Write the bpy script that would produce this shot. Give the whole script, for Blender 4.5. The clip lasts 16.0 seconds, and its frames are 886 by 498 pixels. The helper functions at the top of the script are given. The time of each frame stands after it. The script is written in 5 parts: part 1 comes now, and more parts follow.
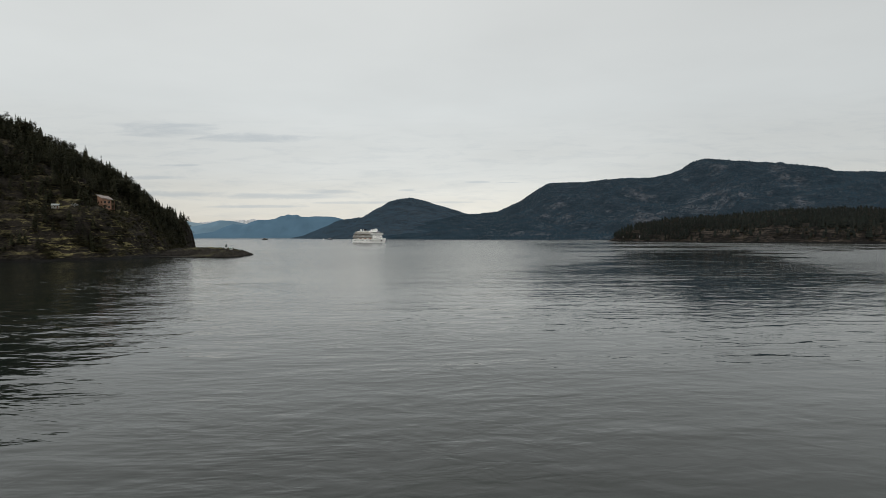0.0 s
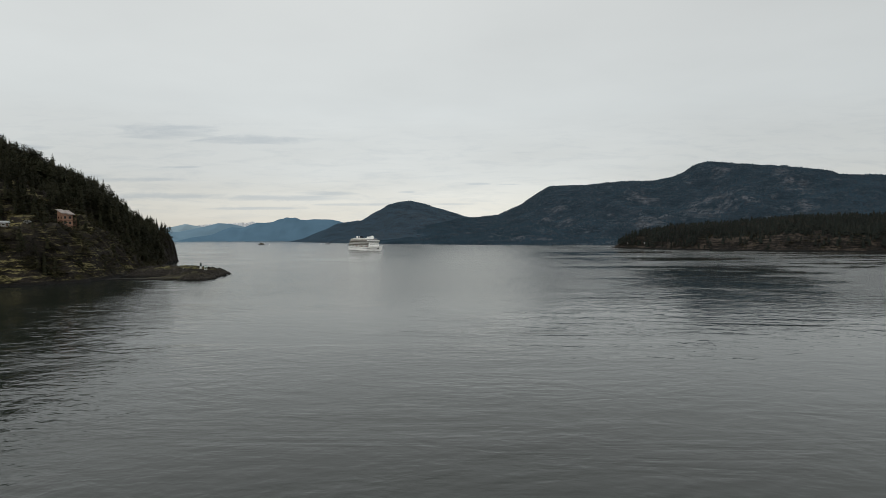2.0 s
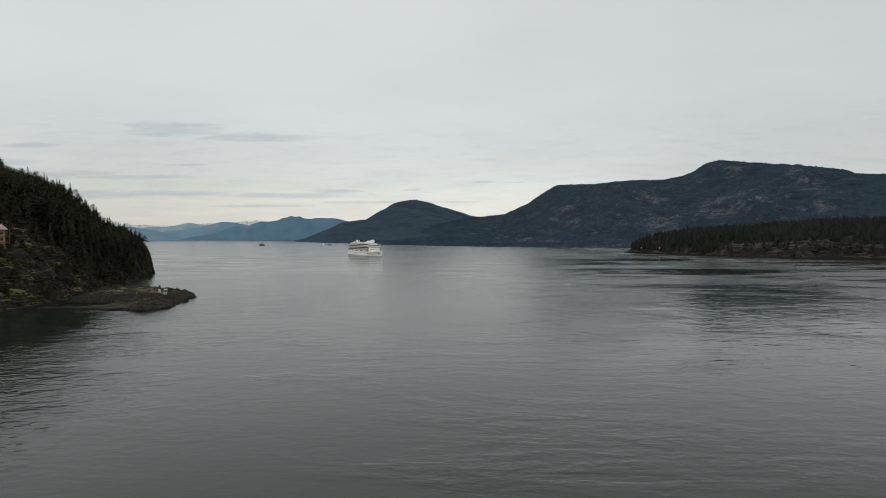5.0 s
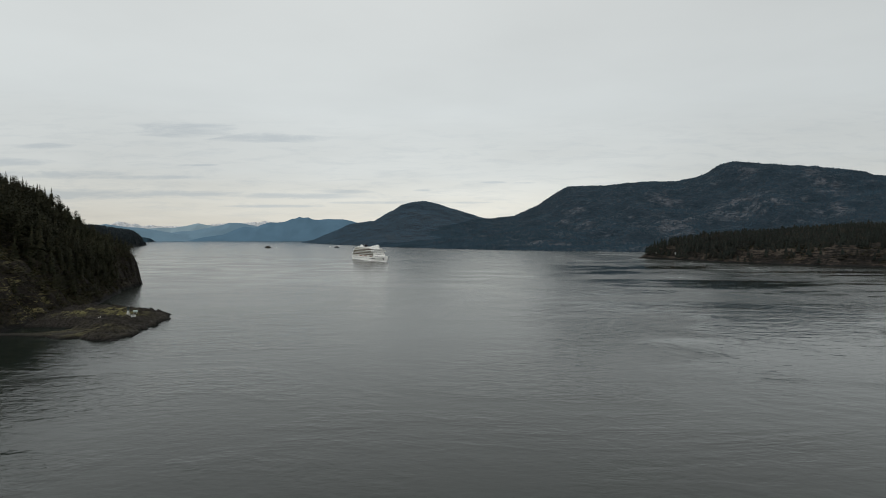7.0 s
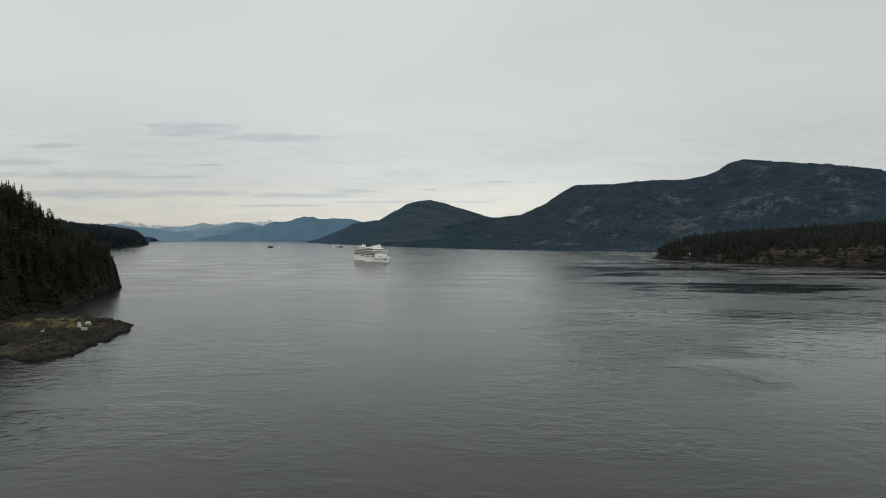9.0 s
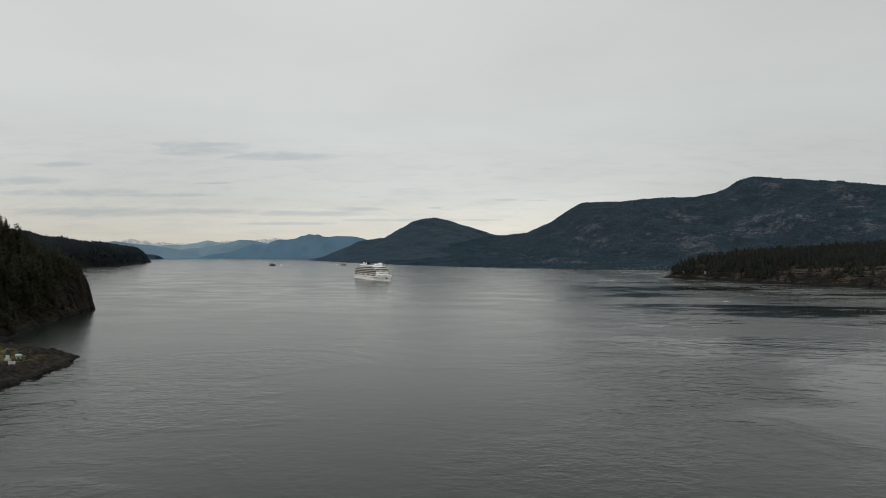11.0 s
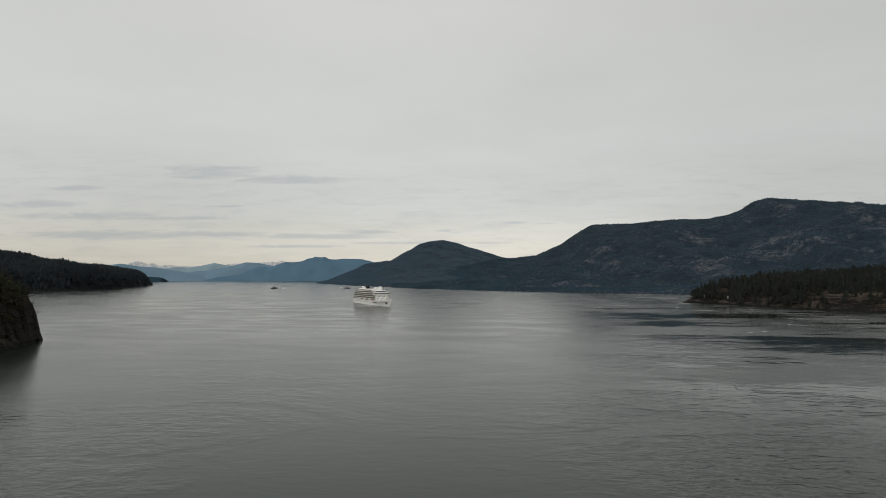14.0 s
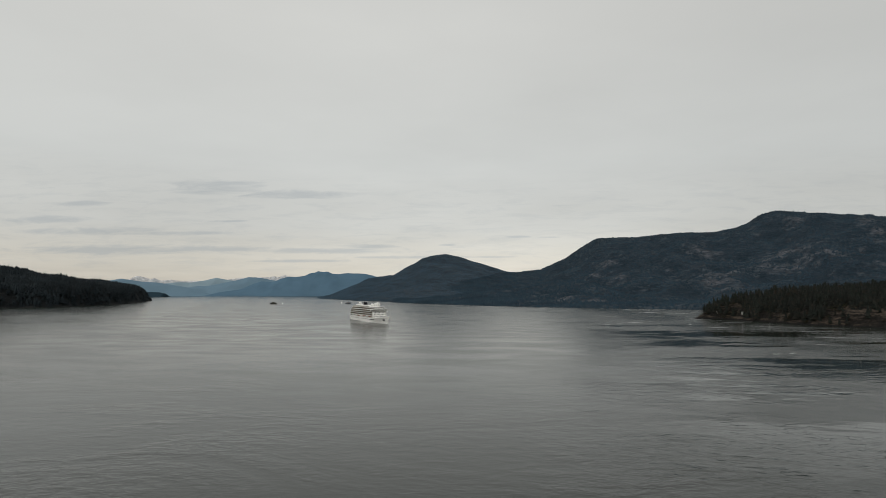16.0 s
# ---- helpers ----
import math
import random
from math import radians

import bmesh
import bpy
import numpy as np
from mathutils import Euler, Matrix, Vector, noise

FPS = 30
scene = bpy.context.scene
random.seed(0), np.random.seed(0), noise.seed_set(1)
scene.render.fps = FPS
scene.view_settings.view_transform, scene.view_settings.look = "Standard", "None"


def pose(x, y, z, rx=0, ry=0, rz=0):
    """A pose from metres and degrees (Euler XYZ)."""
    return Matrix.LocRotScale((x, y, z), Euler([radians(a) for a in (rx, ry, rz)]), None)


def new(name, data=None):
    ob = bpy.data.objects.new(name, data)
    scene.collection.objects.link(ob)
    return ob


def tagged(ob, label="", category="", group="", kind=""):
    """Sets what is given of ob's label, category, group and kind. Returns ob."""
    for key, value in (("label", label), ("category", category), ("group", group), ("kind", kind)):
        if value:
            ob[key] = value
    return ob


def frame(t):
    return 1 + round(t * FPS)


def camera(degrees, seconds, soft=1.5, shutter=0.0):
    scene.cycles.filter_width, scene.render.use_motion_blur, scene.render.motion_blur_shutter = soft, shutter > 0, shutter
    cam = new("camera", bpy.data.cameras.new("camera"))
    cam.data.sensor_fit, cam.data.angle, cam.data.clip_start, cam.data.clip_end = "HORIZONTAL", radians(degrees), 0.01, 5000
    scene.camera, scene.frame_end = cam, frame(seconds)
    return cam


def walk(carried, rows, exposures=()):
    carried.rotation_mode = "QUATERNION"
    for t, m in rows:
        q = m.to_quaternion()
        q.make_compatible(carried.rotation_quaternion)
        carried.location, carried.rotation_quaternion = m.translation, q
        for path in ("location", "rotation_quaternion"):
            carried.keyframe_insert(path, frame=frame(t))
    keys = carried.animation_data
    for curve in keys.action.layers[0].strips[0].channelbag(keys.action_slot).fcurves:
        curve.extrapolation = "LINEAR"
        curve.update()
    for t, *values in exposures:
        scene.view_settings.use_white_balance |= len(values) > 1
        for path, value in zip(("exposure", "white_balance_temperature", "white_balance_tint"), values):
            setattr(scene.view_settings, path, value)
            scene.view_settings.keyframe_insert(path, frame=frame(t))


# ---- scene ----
cam = camera(72.0, 16.0, soft=0.7)
# seconds, place in metres, yaw, pitch and roll in degrees
PATH = [
    (0, -0.00, 0.00, 10.76, 0.00, -1.23, -0.18),
    (0.5, 0.56, 7.76, 13.04, -0.02, -1.26, -0.03),
    (1, 1.25, 15.57, 15.29, -0.01, -1.25, -0.04),
    (1.5, 1.84, 23.28, 17.35, -0.03, -1.13, -0.12),
    (2, 2.53, 31.20, 19.06, 0.03, -1.06, -0.19),
    (2.5, 2.96, 39.33, 20.12, 0.08, -1.13, -0.11),
    (3, 3.32, 47.83, 20.81, 0.14, -1.27, 0.03),
    (3.5, 3.41, 56.45, 21.55, 0.17, -1.31, 0.00),
    (4, 3.38, 64.93, 22.90, 0.19, -1.30, -0.07),
    (6.5, 7.37, 101.72, 34.54, 1.33, -1.21, 0.08),
    (7, 7.57, 110.12, 34.57, 1.45, -1.21, 0.07),
    (7.5, 7.89, 118.68, 34.64, 1.60, -1.20, 0.06),
    (8, 8.37, 127.28, 34.76, 1.79, -1.24, 0.07),
    (8.5, 8.64, 135.76, 34.80, 1.90, -1.29, 0.08),
    (9, 8.75, 144.26, 34.79, 2.02, -1.27, 0.06),
    (11.5, 10.93, 186.91, 34.35, 2.71, 0.91, 0.09),
    (12, 11.91, 195.20, 34.73, 2.84, 1.29, 0.06),
    (12.5, 12.55, 203.13, 35.00, 3.04, 1.64, 0.12),
    (13, 12.90, 211.11, 35.11, 3.13, 1.94, 0.12),
    (13.5, 13.15, 219.26, 35.04, 3.24, 2.25, 0.14),
    (14, 13.60, 227.55, 34.83, 3.41, 2.56, 0.16),
    (14.5, 14.08, 235.60, 34.64, 3.51, 2.90, 0.14),
    (15, 14.69, 243.50, 34.86, 3.58, 3.19, 0.14),
    (15.5, 15.37, 251.44, 35.43, 3.70, 3.52, 0.16),
    (16, 16.12, 259.49, 36.17, 3.80, 3.90, 0.05),
]
walk(cam, [(t, pose(x, y, z, 90 + pitch, 0, yaw) @ pose(0, 0, 0, 0, 0, roll)) for t, x, y, z, yaw, pitch, roll in PATH],
     [(0, 0.10, 6480, 9.0), (4, 0.10, 6400, 8.0), (9, 0.04, 6440, 8.0), (12.5, -0.04, 6620, 9.2), (16, -0.07, 6670, 9.2)])

# ---- world and light: a bright, even overcast with streaks of lower cloud ----
world = bpy.data.worlds.new("overcast_sky")
scene.world = world
world.use_nodes = True
wt = world.node_tree
wt.nodes.clear()


def wnode(kind, **values):
    n = wt.nodes.new(kind)
    for k, v in values.items():
        n.inputs[k].default_value = v
    return n


def wmath(op, a, b=None):
    n = wt.nodes.new("ShaderNodeMath")
    n.operation = op
    for i, v in enumerate((a, b)):
        if v is None:
            continue
        if isinstance(v, (int, float)):
            n.inputs[i].default_value = v
        else:
            wt.links.new(v, n.inputs[i])
    return n.outputs[0]


def set_ramp(ramp, stops):
    els = ramp.color_ramp.elements
    while len(els) < len(stops):
        els.new(0.5)
    for e, (pos, col) in zip(els, stops):
        e.position = pos
        e.color = (*col, 1) if len(col) == 3 else col


w_co = wnode("ShaderNodeTexCoord")
w_sep = wnode("ShaderNodeSeparateXYZ")
wt.links.new(w_co.outputs["Generated"], w_sep.inputs[0])
w_up = wmath("ABSOLUTE", w_sep.outputs[2])
w_base = wnode("ShaderNodeValToRGB")
wt.links.new(w_up, w_base.inputs[0])
set_ramp(w_base, [(0.0, (0.70, 0.655, 0.575)), (0.05, (0.675, 0.655, 0.60)), (0.10, (0.62, 0.63, 0.615)), (0.2, (0.62, 0.64, 0.635)),
                  (0.4, (0.64, 0.65, 0.64)), (1.0, (0.58, 0.59, 0.59))])
# cloud sheets, seen in perspective: the direction laid out on a high plane
w_den = wmath("ADD", w_up, 0.06)
w_cx, w_cy = wmath("DIVIDE", w_sep.outputs[0], w_den), wmath("DIVIDE", w_sep.outputs[1], w_den)
w_comb = wnode("ShaderNodeCombineXYZ")
wt.links.new(w_cx, w_comb.inputs[0])
wt.links.new(w_cy, w_comb.inputs[1])
w_big = wnode("ShaderNodeTexNoise", Scale=0.55, Detail=5.0, Roughness=0.5)
wt.links.new(w_comb.outputs[0], w_big.inputs["Vector"])
w_bigr = wnode("ShaderNodeMapRange")
wt.links.new(w_big.outputs[0], w_bigr.inputs[0])
for i, v in ((1, 0.35), (2, 0.7), (3, 1.03), (4, 0.93)):
    w_bigr.inputs[i].default_value = v
# low grey streaks over the open water and the far hills: tangents of their bearing and height, and their half sizes
STREAKS = [(-0.45, 0.175, 0.08, 0.012), (-0.31, 0.161, 0.09, 0.007), (-0.69, 0.149, 0.048, 0.0045), (-0.75, 0.122, 0.07, 0.006), (-0.67, 0.101, 0.13, 0.006), (-0.54, 0.097, 0.11, 0.0035),
           (-0.43, 0.117, 0.035, 0.002), (-0.62, 0.069, 0.19, 0.008), (-0.46, 0.070, 0.09, 0.0045), (-0.27, 0.066, 0.10, 0.005), (-0.193, 0.073, 0.05, 0.0035), (-0.31, 0.049, 0.08, 0.0025),
           (-0.138, 0.055, 0.07, 0.0025), (-0.06, 0.075, 0.014, 0.002), (0.0, 0.055, 0.05, 0.002), (0.058, 0.088, 0.02, 0.0018), (0.11, 0.087, 0.018, 0.0012)]
w_u = wmath("DIVIDE", w_sep.outputs[0], wmath("MAXIMUM", w_sep.outputs[1], 0.05))
w_v = wmath("DIVIDE", w_sep.outputs[2], wmath("MAXIMUM", w_sep.outputs[1], 0.05))
w_pl = wnode("ShaderNodeCombineXYZ")
wt.links.new(wmath("MULTIPLY", w_u, 13.0), w_pl.inputs[0])
wt.links.new(wmath("MULTIPLY", w_v, 95.0), w_pl.inputs[1])
w_rag = wnode("ShaderNodeTexNoise", Scale=1.0, Detail=9.0, Roughness=0.68, Distortion=0.5)
wt.links.new(w_pl.outputs[0], w_rag.inputs["Vector"])
w_ragged = wmath("MULTIPLY", wmath("SUBTRACT", w_rag.outputs[0], 0.5), 3.4)
w_amt = None
for su, sv, du, dv in STREAKS:
    q1 = wmath("POWER", wmath("ABSOLUTE", wmath("DIVIDE", wmath("SUBTRACT", w_u, su), du * 1.25)), 2.0)
    q2 = wmath("POWER", wmath("ABSOLUTE", wmath("DIVIDE", wmath("SUBTRACT", w_v, sv), dv * 1.25)), 2.0)
    one = wmath("SUBTRACT", wmath("ADD", 1.0, w_ragged), wmath("ADD", q1, q2))
    one = wmath("MULTIPLY", wmath("MINIMUM", wmath("MAXIMUM", one, 0.0), 1.0), 0.66)
    w_amt = one if w_amt is None else wmath("MAXIMUM", w_amt, one)
w_veil = wnode("ShaderNodeMapRange")
wt.links.new(w_rag.outputs[0], w_veil.inputs[0])
for i, v in ((1, 0.48), (2, 0.72), (3, 0.0), (4, 0.42)):
    w_veil.inputs[i].default_value = v
w_band = wnode("ShaderNodeValToRGB")
wt.links.new(w_up, w_band.inputs[0])
set_ramp(w_band, [(0.02, (0.5,) * 3), (0.06, (1,) * 3), (0.14, (0.8,) * 3), (0.2, (0,) * 3)])
w_amt = wmath("MAXIMUM", w_amt, wmath("MULTIPLY", w_veil.outputs[0], w_band.outputs[0]))
w_mix = wt.nodes.new("ShaderNodeMixRGB")
w_mix.inputs[2].default_value = (0.44, 0.475, 0.50, 1)
wt.links.new(w_amt, w_mix.inputs[0])
wt.links.new(w_base.outputs[0], w_mix.inputs[1])
# the overcast thins over the saddle between the hills and thickens towards the east
w_east = wnode("ShaderNodeMapRange")
wt.links.new(w_sep.outputs[0], w_east.inputs[0])
for i, v in ((1, 0.0), (2, 0.6), (3, 1.0), (4, 0.85)):
    w_east.inputs[i].default_value = v
w_gu, w_gv = wmath("DIVIDE", wmath("SUBTRACT", w_u, 0.10), 0.22), wmath("DIVIDE", wmath("SUBTRACT", w_v, 0.05), 0.06)
w_glow = wmath("MULTIPLY", wmath("EXPONENT", wmath("MULTIPLY", wmath("ADD", wmath("MULTIPLY", w_gu, w_gu), wmath("MULTIPLY", w_gv, w_gv)), -1.0)), 0.13)
w_west = wnode("ShaderNodeMapRange")
wt.links.new(w_u, w_west.inputs[0])
for i, v in ((1, -0.2), (2, -0.6), (3, 0.0), (4, 0.2)):
    w_west.inputs[i].default_value = v
w_low = wmath("EXPONENT", wmath("MULTIPLY", w_up, -9.0))
w_tone = wmath("ADD", wmath("MULTIPLY", wmath("MULTIPLY", w_bigr.outputs[0], w_east.outputs[0]), wmath("SUBTRACT", 1.0, wmath("MULTIPLY", w_west.outputs[0], w_low))), w_glow)
w_shade = wt.nodes.new("ShaderNodeVectorMath")
w_shade.operation = "SCALE"
wt.links.new(w_mix.outputs[0], w_shade.inputs[0])
wt.links.new(w_tone, w_shade.inputs["Scale"])
SUN_ELEVATION, SUN_AZIMUTH = radians(42), radians(212)
w_sky = wt.nodes.new("ShaderNodeTexSky")
w_sky.sky_type, w_sky.sun_disc = "NISHITA", False
w_sky.sun_elevation, w_sky.sun_rotation = SUN_ELEVATION, SUN_AZIMUTH
w_b1, w_b2, w_add = wnode("ShaderNodeBackground", Strength=0.004), wnode("ShaderNodeBackground", Strength=1.0), wnode("ShaderNodeAddShader")
wt.links.new(w_sky.outputs[0], w_b1.inputs[0])
wt.links.new(w_shade.outputs[0], w_b2.inputs[0])
wt.links.new(w_b1.outputs[0], w_add.inputs[0])
wt.links.new(w_b2.outputs[0], w_add.inputs[1])
w_out = wnode("ShaderNodeOutputWorld")
wt.links.new(w_add.outputs[0], w_out.inputs[0])

sun = new("sun", bpy.data.lights.new("sun", "SUN"))
sun.data.energy, sun.data.angle, sun.data.color = 1.05, radians(20), (1.0, 0.95, 0.88)
sun_way = Vector((math.sin(SUN_AZIMUTH) * math.cos(SUN_ELEVATION), math.cos(SUN_AZIMUTH) * math.cos(SUN_ELEVATION), math.sin(SUN_ELEVATION)))
sun.rotation_euler = sun_way.to_track_quat("Z", "Y").to_euler()


# ---- materials ----
def material(name):
    m = bpy.data.materials.new(name)
    m.use_nodes = True
    return m, m.node_tree, m.node_tree.nodes["Principled BSDF"]


def link(nt, a, b):
    nt.links.new(a, b)


def noise_node(nt, scale, detail=4.0, rough=0.55, vec=None, distortion=0.0):
    n = nt.nodes.new("ShaderNodeTexNoise")
    n.inputs["Scale"].default_value, n.inputs["Detail"].default_value = scale, detail
    n.inputs["Roughness"].default_value, n.inputs["Distortion"].default_value = rough, distortion
    if vec is not None:
        link(nt, vec, n.inputs["Vector"])
    return n.outputs[0]


def world_place(nt, scale=(1, 1, 1)):
    g = nt.nodes.new("ShaderNodeNewGeometry")
    mp = nt.nodes.new("ShaderNodeMapping")
    mp.inputs["Scale"].default_value = scale
    link(nt, g.outputs["Position"], mp.inputs[0])
    return mp.outputs[0]


def ramp_node(nt, fac, stops):
    r = nt.nodes.new("ShaderNodeValToRGB")
    link(nt, fac, r.inputs[0])
    set_ramp(r, stops)
    return r.outputs[0]


def mix_node(nt, fac, a, b, kind="MIX"):
    n = nt.nodes.new("ShaderNodeMixRGB")
    n.blend_type = kind
    for i, v in enumerate((fac, a, b)):
        if isinstance(v, (int, float)):
            n.inputs[i].default_value = v
        elif isinstance(v, tuple):
            n.inputs[i].default_value = (*v, 1)
        else:
            link(nt, v, n.inputs[i])
    return n.outputs[0]


def bump_node(nt, bsdf, height, strength, distance):
    b = nt.nodes.new("ShaderNodeBump")
    b.inputs["Strength"].default_value, b.inputs["Distance"].default_value = strength, distance
    link(nt, height, b.inputs["Height"])
    link(nt, b.outputs[0], bsdf.inputs["Normal"])
    return b


def plain(name, col, rough=0.6, metal=0.0, vary=0.12, scale=1.5, bump=0.0):
    """Paint, timber or metal: one colour with soft uneven wear at two scales."""
    m, nt, b = material(name)
    v = world_place(nt)
    big, fine = noise_node(nt, scale, 4, vec=v), noise_node(nt, scale * 9, 3, vec=v)
    dark = tuple(c * (1 - 2 * vary) for c in col)
    lite = tuple(min(1, c * (1 + vary)) for c in col)
    c1 = ramp_node(nt, big, [(0.3, dark), (0.7, lite)])
    link(nt, mix_node(nt, 0.3, c1, ramp_node(nt, fine, [(0.3, dark), (0.7, lite)])), b.inputs["Base Color"])
    b.inputs["Roughness"].default_value, b.inputs["Metallic"].default_value = rough, metal
    if bump:
        bump_node(nt, b, fine, bump, 0.05)
    return m


def foliage(name, cols, rough=0.85):
    """Needles: each tree or clump a little different, with darker and lighter tufts."""
    m, nt, b = material(name)
    g = nt.nodes.new("ShaderNodeNewGeometry")
    o = nt.nodes.new("ShaderNodeObjectInfo")
    a = nt.nodes.new("ShaderNodeMath")
    a.operation = "ADD"
    link(nt, g.outputs["Random Per Island"], a.inputs[0])
    link(nt, o.outputs["Random"], a.inputs[1])
    f = nt.nodes.new("ShaderNodeMath")
    f.operation = "FRACT"
    link(nt, a.outputs[0], f.inputs[0])
    n = len(cols)
    c1 = ramp_node(nt, f.outputs[0], [(i / (n - 1), c) for i, c in enumerate(cols)])
    tone = ramp_node(nt, noise_node(nt, 0.012, 4, vec=world_place(nt)), [(0.3, (0.72,) * 3), (0.7, (1.25,) * 3)])
    link(nt, mix_node(nt, 1.0, c1, tone, "MULTIPLY"), b.inputs["Base Color"])
    b.inputs["Roughness"].default_value = rough
    b.inputs["Specular IOR Level"].default_value = 0.2
    return m


def ground(name, rock, dark_rock, moss, scale=1.0, layer=5.0, moss_from=0.55):
    """Layered rock with moss and dry grass lying on the ledges."""
    m, nt, b = material(name)
    v = world_place(nt, (scale, scale, scale * layer))
    big, fine = noise_node(nt, 0.09, 6, 0.6, v), noise_node(nt, 0.7, 5, 0.65, v, 0.3)
    c_rock = mix_node(nt, 0.45, ramp_node(nt, big, [(0.35, dark_rock), (0.65, rock)]), ramp_node(nt, fine, [(0.38, dark_rock), (0.62, rock)]))
    g = nt.nodes.new("ShaderNodeNewGeometry")
    s = nt.nodes.new("ShaderNodeSeparateXYZ")
    link(nt, g.outputs["Normal"], s.inputs[0])
    patch = noise_node(nt, 0.16, 5, 0.6, world_place(nt, (scale, scale, scale * 2)))
    w = nt.nodes.new("ShaderNodeMath")
    w.operation = "ADD"
    link(nt, s.outputs[2], w.inputs[0])
    link(nt, patch, w.inputs[1])
    mr = nt.nodes.new("ShaderNodeMapRange")
    link(nt, w.outputs[0], mr.inputs[0])
    mr.inputs[1].default_value, mr.inputs[2].default_value = moss_from + 0.45, moss_from + 0.75
    tuft = ramp_node(nt, noise_node(nt, 0.5, 4, 0.6, world_place(nt, (scale,) * 3)), [(0.35, tuple(c * 0.45 for c in moss)), (0.7, moss)])
    link(nt, mix_node(nt, mr.outputs[0], c_rock, tuft), b.inputs["Base Color"])
    b.inputs["Roughness"].default_value = 0.9
    b.inputs["Specular IOR Level"].default_value = 0.25
    bump_node(nt, b, fine, 0.8, 0.5 / scale)
    return m


def math_node(nt, op, a, b=0.0):
    n = nt.nodes.new("ShaderNodeMath")
    n.operation = op
    for i, v in enumerate((a, b)):
        if isinstance(v, (int, float)):
            n.inputs[i].default_value = v
        else:
            link(nt, v, n.inputs[i])
    return n.outputs[0]


def range_node(nt, v, a, b, c, d):
    n = nt.nodes.new("ShaderNodeMapRange")
    n.interpolation_type = "SMOOTHSTEP"
    link(nt, v, n.inputs[0])
    for i, x in enumerate((a, b, c, d)):
        n.inputs[i + 1].default_value = x
    return n.outputs[0]


def water_material():
    """Cold tidal water: a ruffled stream, a glassy tongue that slants across to the island, the lee of the headland, and long current lines."""
    m, nt, b = material("tidal_water")
    b.inputs["Base Color"].default_value = (0.010, 0.015, 0.012, 1)
    b.inputs["IOR"].default_value = 1.335

    def times(a, c):
        return math_node(nt, "MULTIPLY", a, c)

    def plus(a, c):
        return math_node(nt, "ADD", a, c)

    def wave(scale, tall, warp=0.7, detail=2):
        return times(noise_node(nt, 1.0, detail, 0.5, world_place(nt, scale), warp), tall)

    g = nt.nodes.new("ShaderNodeNewGeometry")
    xyz = nt.nodes.new("ShaderNodeSeparateXYZ")
    link(nt, g.outputs["Position"], xyz.inputs[0])
    x, y = xyz.outputs[0], xyz.outputs[1]
    patch = noise_node(nt, 1.0, 5, 0.6, world_place(nt, (0.007, 0.013, 1)), 1.4)
    line = noise_node(nt, 1.0, 6, 0.65, world_place(nt, (0.012, 0.027, 1)), 1.5)
    rip = noise_node(nt, 1.0, 5, 0.6, world_place(nt, (0.0045, 0.020, 1)), 0.9)
    wander = times(math_node(nt, "SUBTRACT", plus(times(patch, 0.5), times(line, 0.5)), 0.5), 190.0)
    # the glassy tongue
    mid = nt.nodes.new("ShaderNodeMapRange")
    link(nt, y, mid.inputs[0])
    for i, v in enumerate((100.0, 600.0, 40.0, 245.0)):
        mid.inputs[i + 1].default_value = v
    off = math_node(nt, "ABSOLUTE", plus(math_node(nt, "SUBTRACT", x, mid.outputs[0]), wander))
    tongue = times(times(range_node(nt, off, 26.0, 62.0, 1.0, 0.0), range_node(nt, y, 370.0, 470.0, 1.0, 0.4)), range_node(nt, line, 0.54, 0.66, 1.0, 0.25))
    # calm lines between the tide rips off the island
    fine = noise_node(nt, 1.0, 4, 0.6, world_place(nt, (0.035, 0.10, 1)), 0.8)
    bands = range_node(nt, plus(rip, plus(times(math_node(nt, "SUBTRACT", line, 0.5), 0.45), times(math_node(nt, "SUBTRACT", fine, 0.5), 0.35))), 0.48, 0.55, 0.1, 0.9)
    eastern = range_node(nt, plus(math_node(nt, "SUBTRACT", x, times(y, 0.13)), times(wander, 0.5)), -15.0, 55.0, 0.0, 1.0)
    strips = times(times(bands, eastern), times(range_node(nt, y, 320.0, 430.0, 0.0, 1.0), range_node(nt, y, 850.0, 1000.0, 1.0, 0.25)))
    lee = times(range_node(nt, plus(plus(x, times(y, 0.4)), times(wander, 0.6)), -18.0, 20.0, 1.0, 0.0), range_node(nt, y, 250.0, 540.0, 1.0, 0.2))
    shore = times(range_node(nt, plus(plus(x, times(y, 0.62)), times(wander, 0.4)), 890.0, 960.0, 0.0, 1.0), range_node(nt, line, 0.45, 0.62, 1.0, 0.25))
    glassy = math_node(nt, "MAXIMUM", math_node(nt, "MAXIMUM", tongue, strips), math_node(nt, "MAXIMUM", times(lee, range_node(nt, line, 0.46, 0.60, 1.0, 0.88)), times(shore, range_node(nt, y, 1000.0, 1100.0, 0.5, 0.0))))
    open_water = math_node(nt, "SUBTRACT", 1.0, glassy)
    # cat's-paws: short steep ripples where the wind reaches the water
    paws = range_node(nt, noise_node(nt, 1.0, 5, 0.6, world_place(nt, (0.011, 0.017, 1)), 1.0), 0.44, 0.58, 0.35, 1.0)
    side_east = times(range_node(nt, plus(math_node(nt, "SUBTRACT", x, times(y, 0.12)), times(wander, 0.5)), -35.0, 35.0, 0.0, 1.0), range_node(nt, y, 230.0, 330.0, 0.45, 1.0))
    side_west = times(range_node(nt, plus(x, times(wander, 0.4)), -70.0, -15.0, 1.0, 0.0), range_node(nt, y, 150.0, 230.0, 0.5, 1.0))
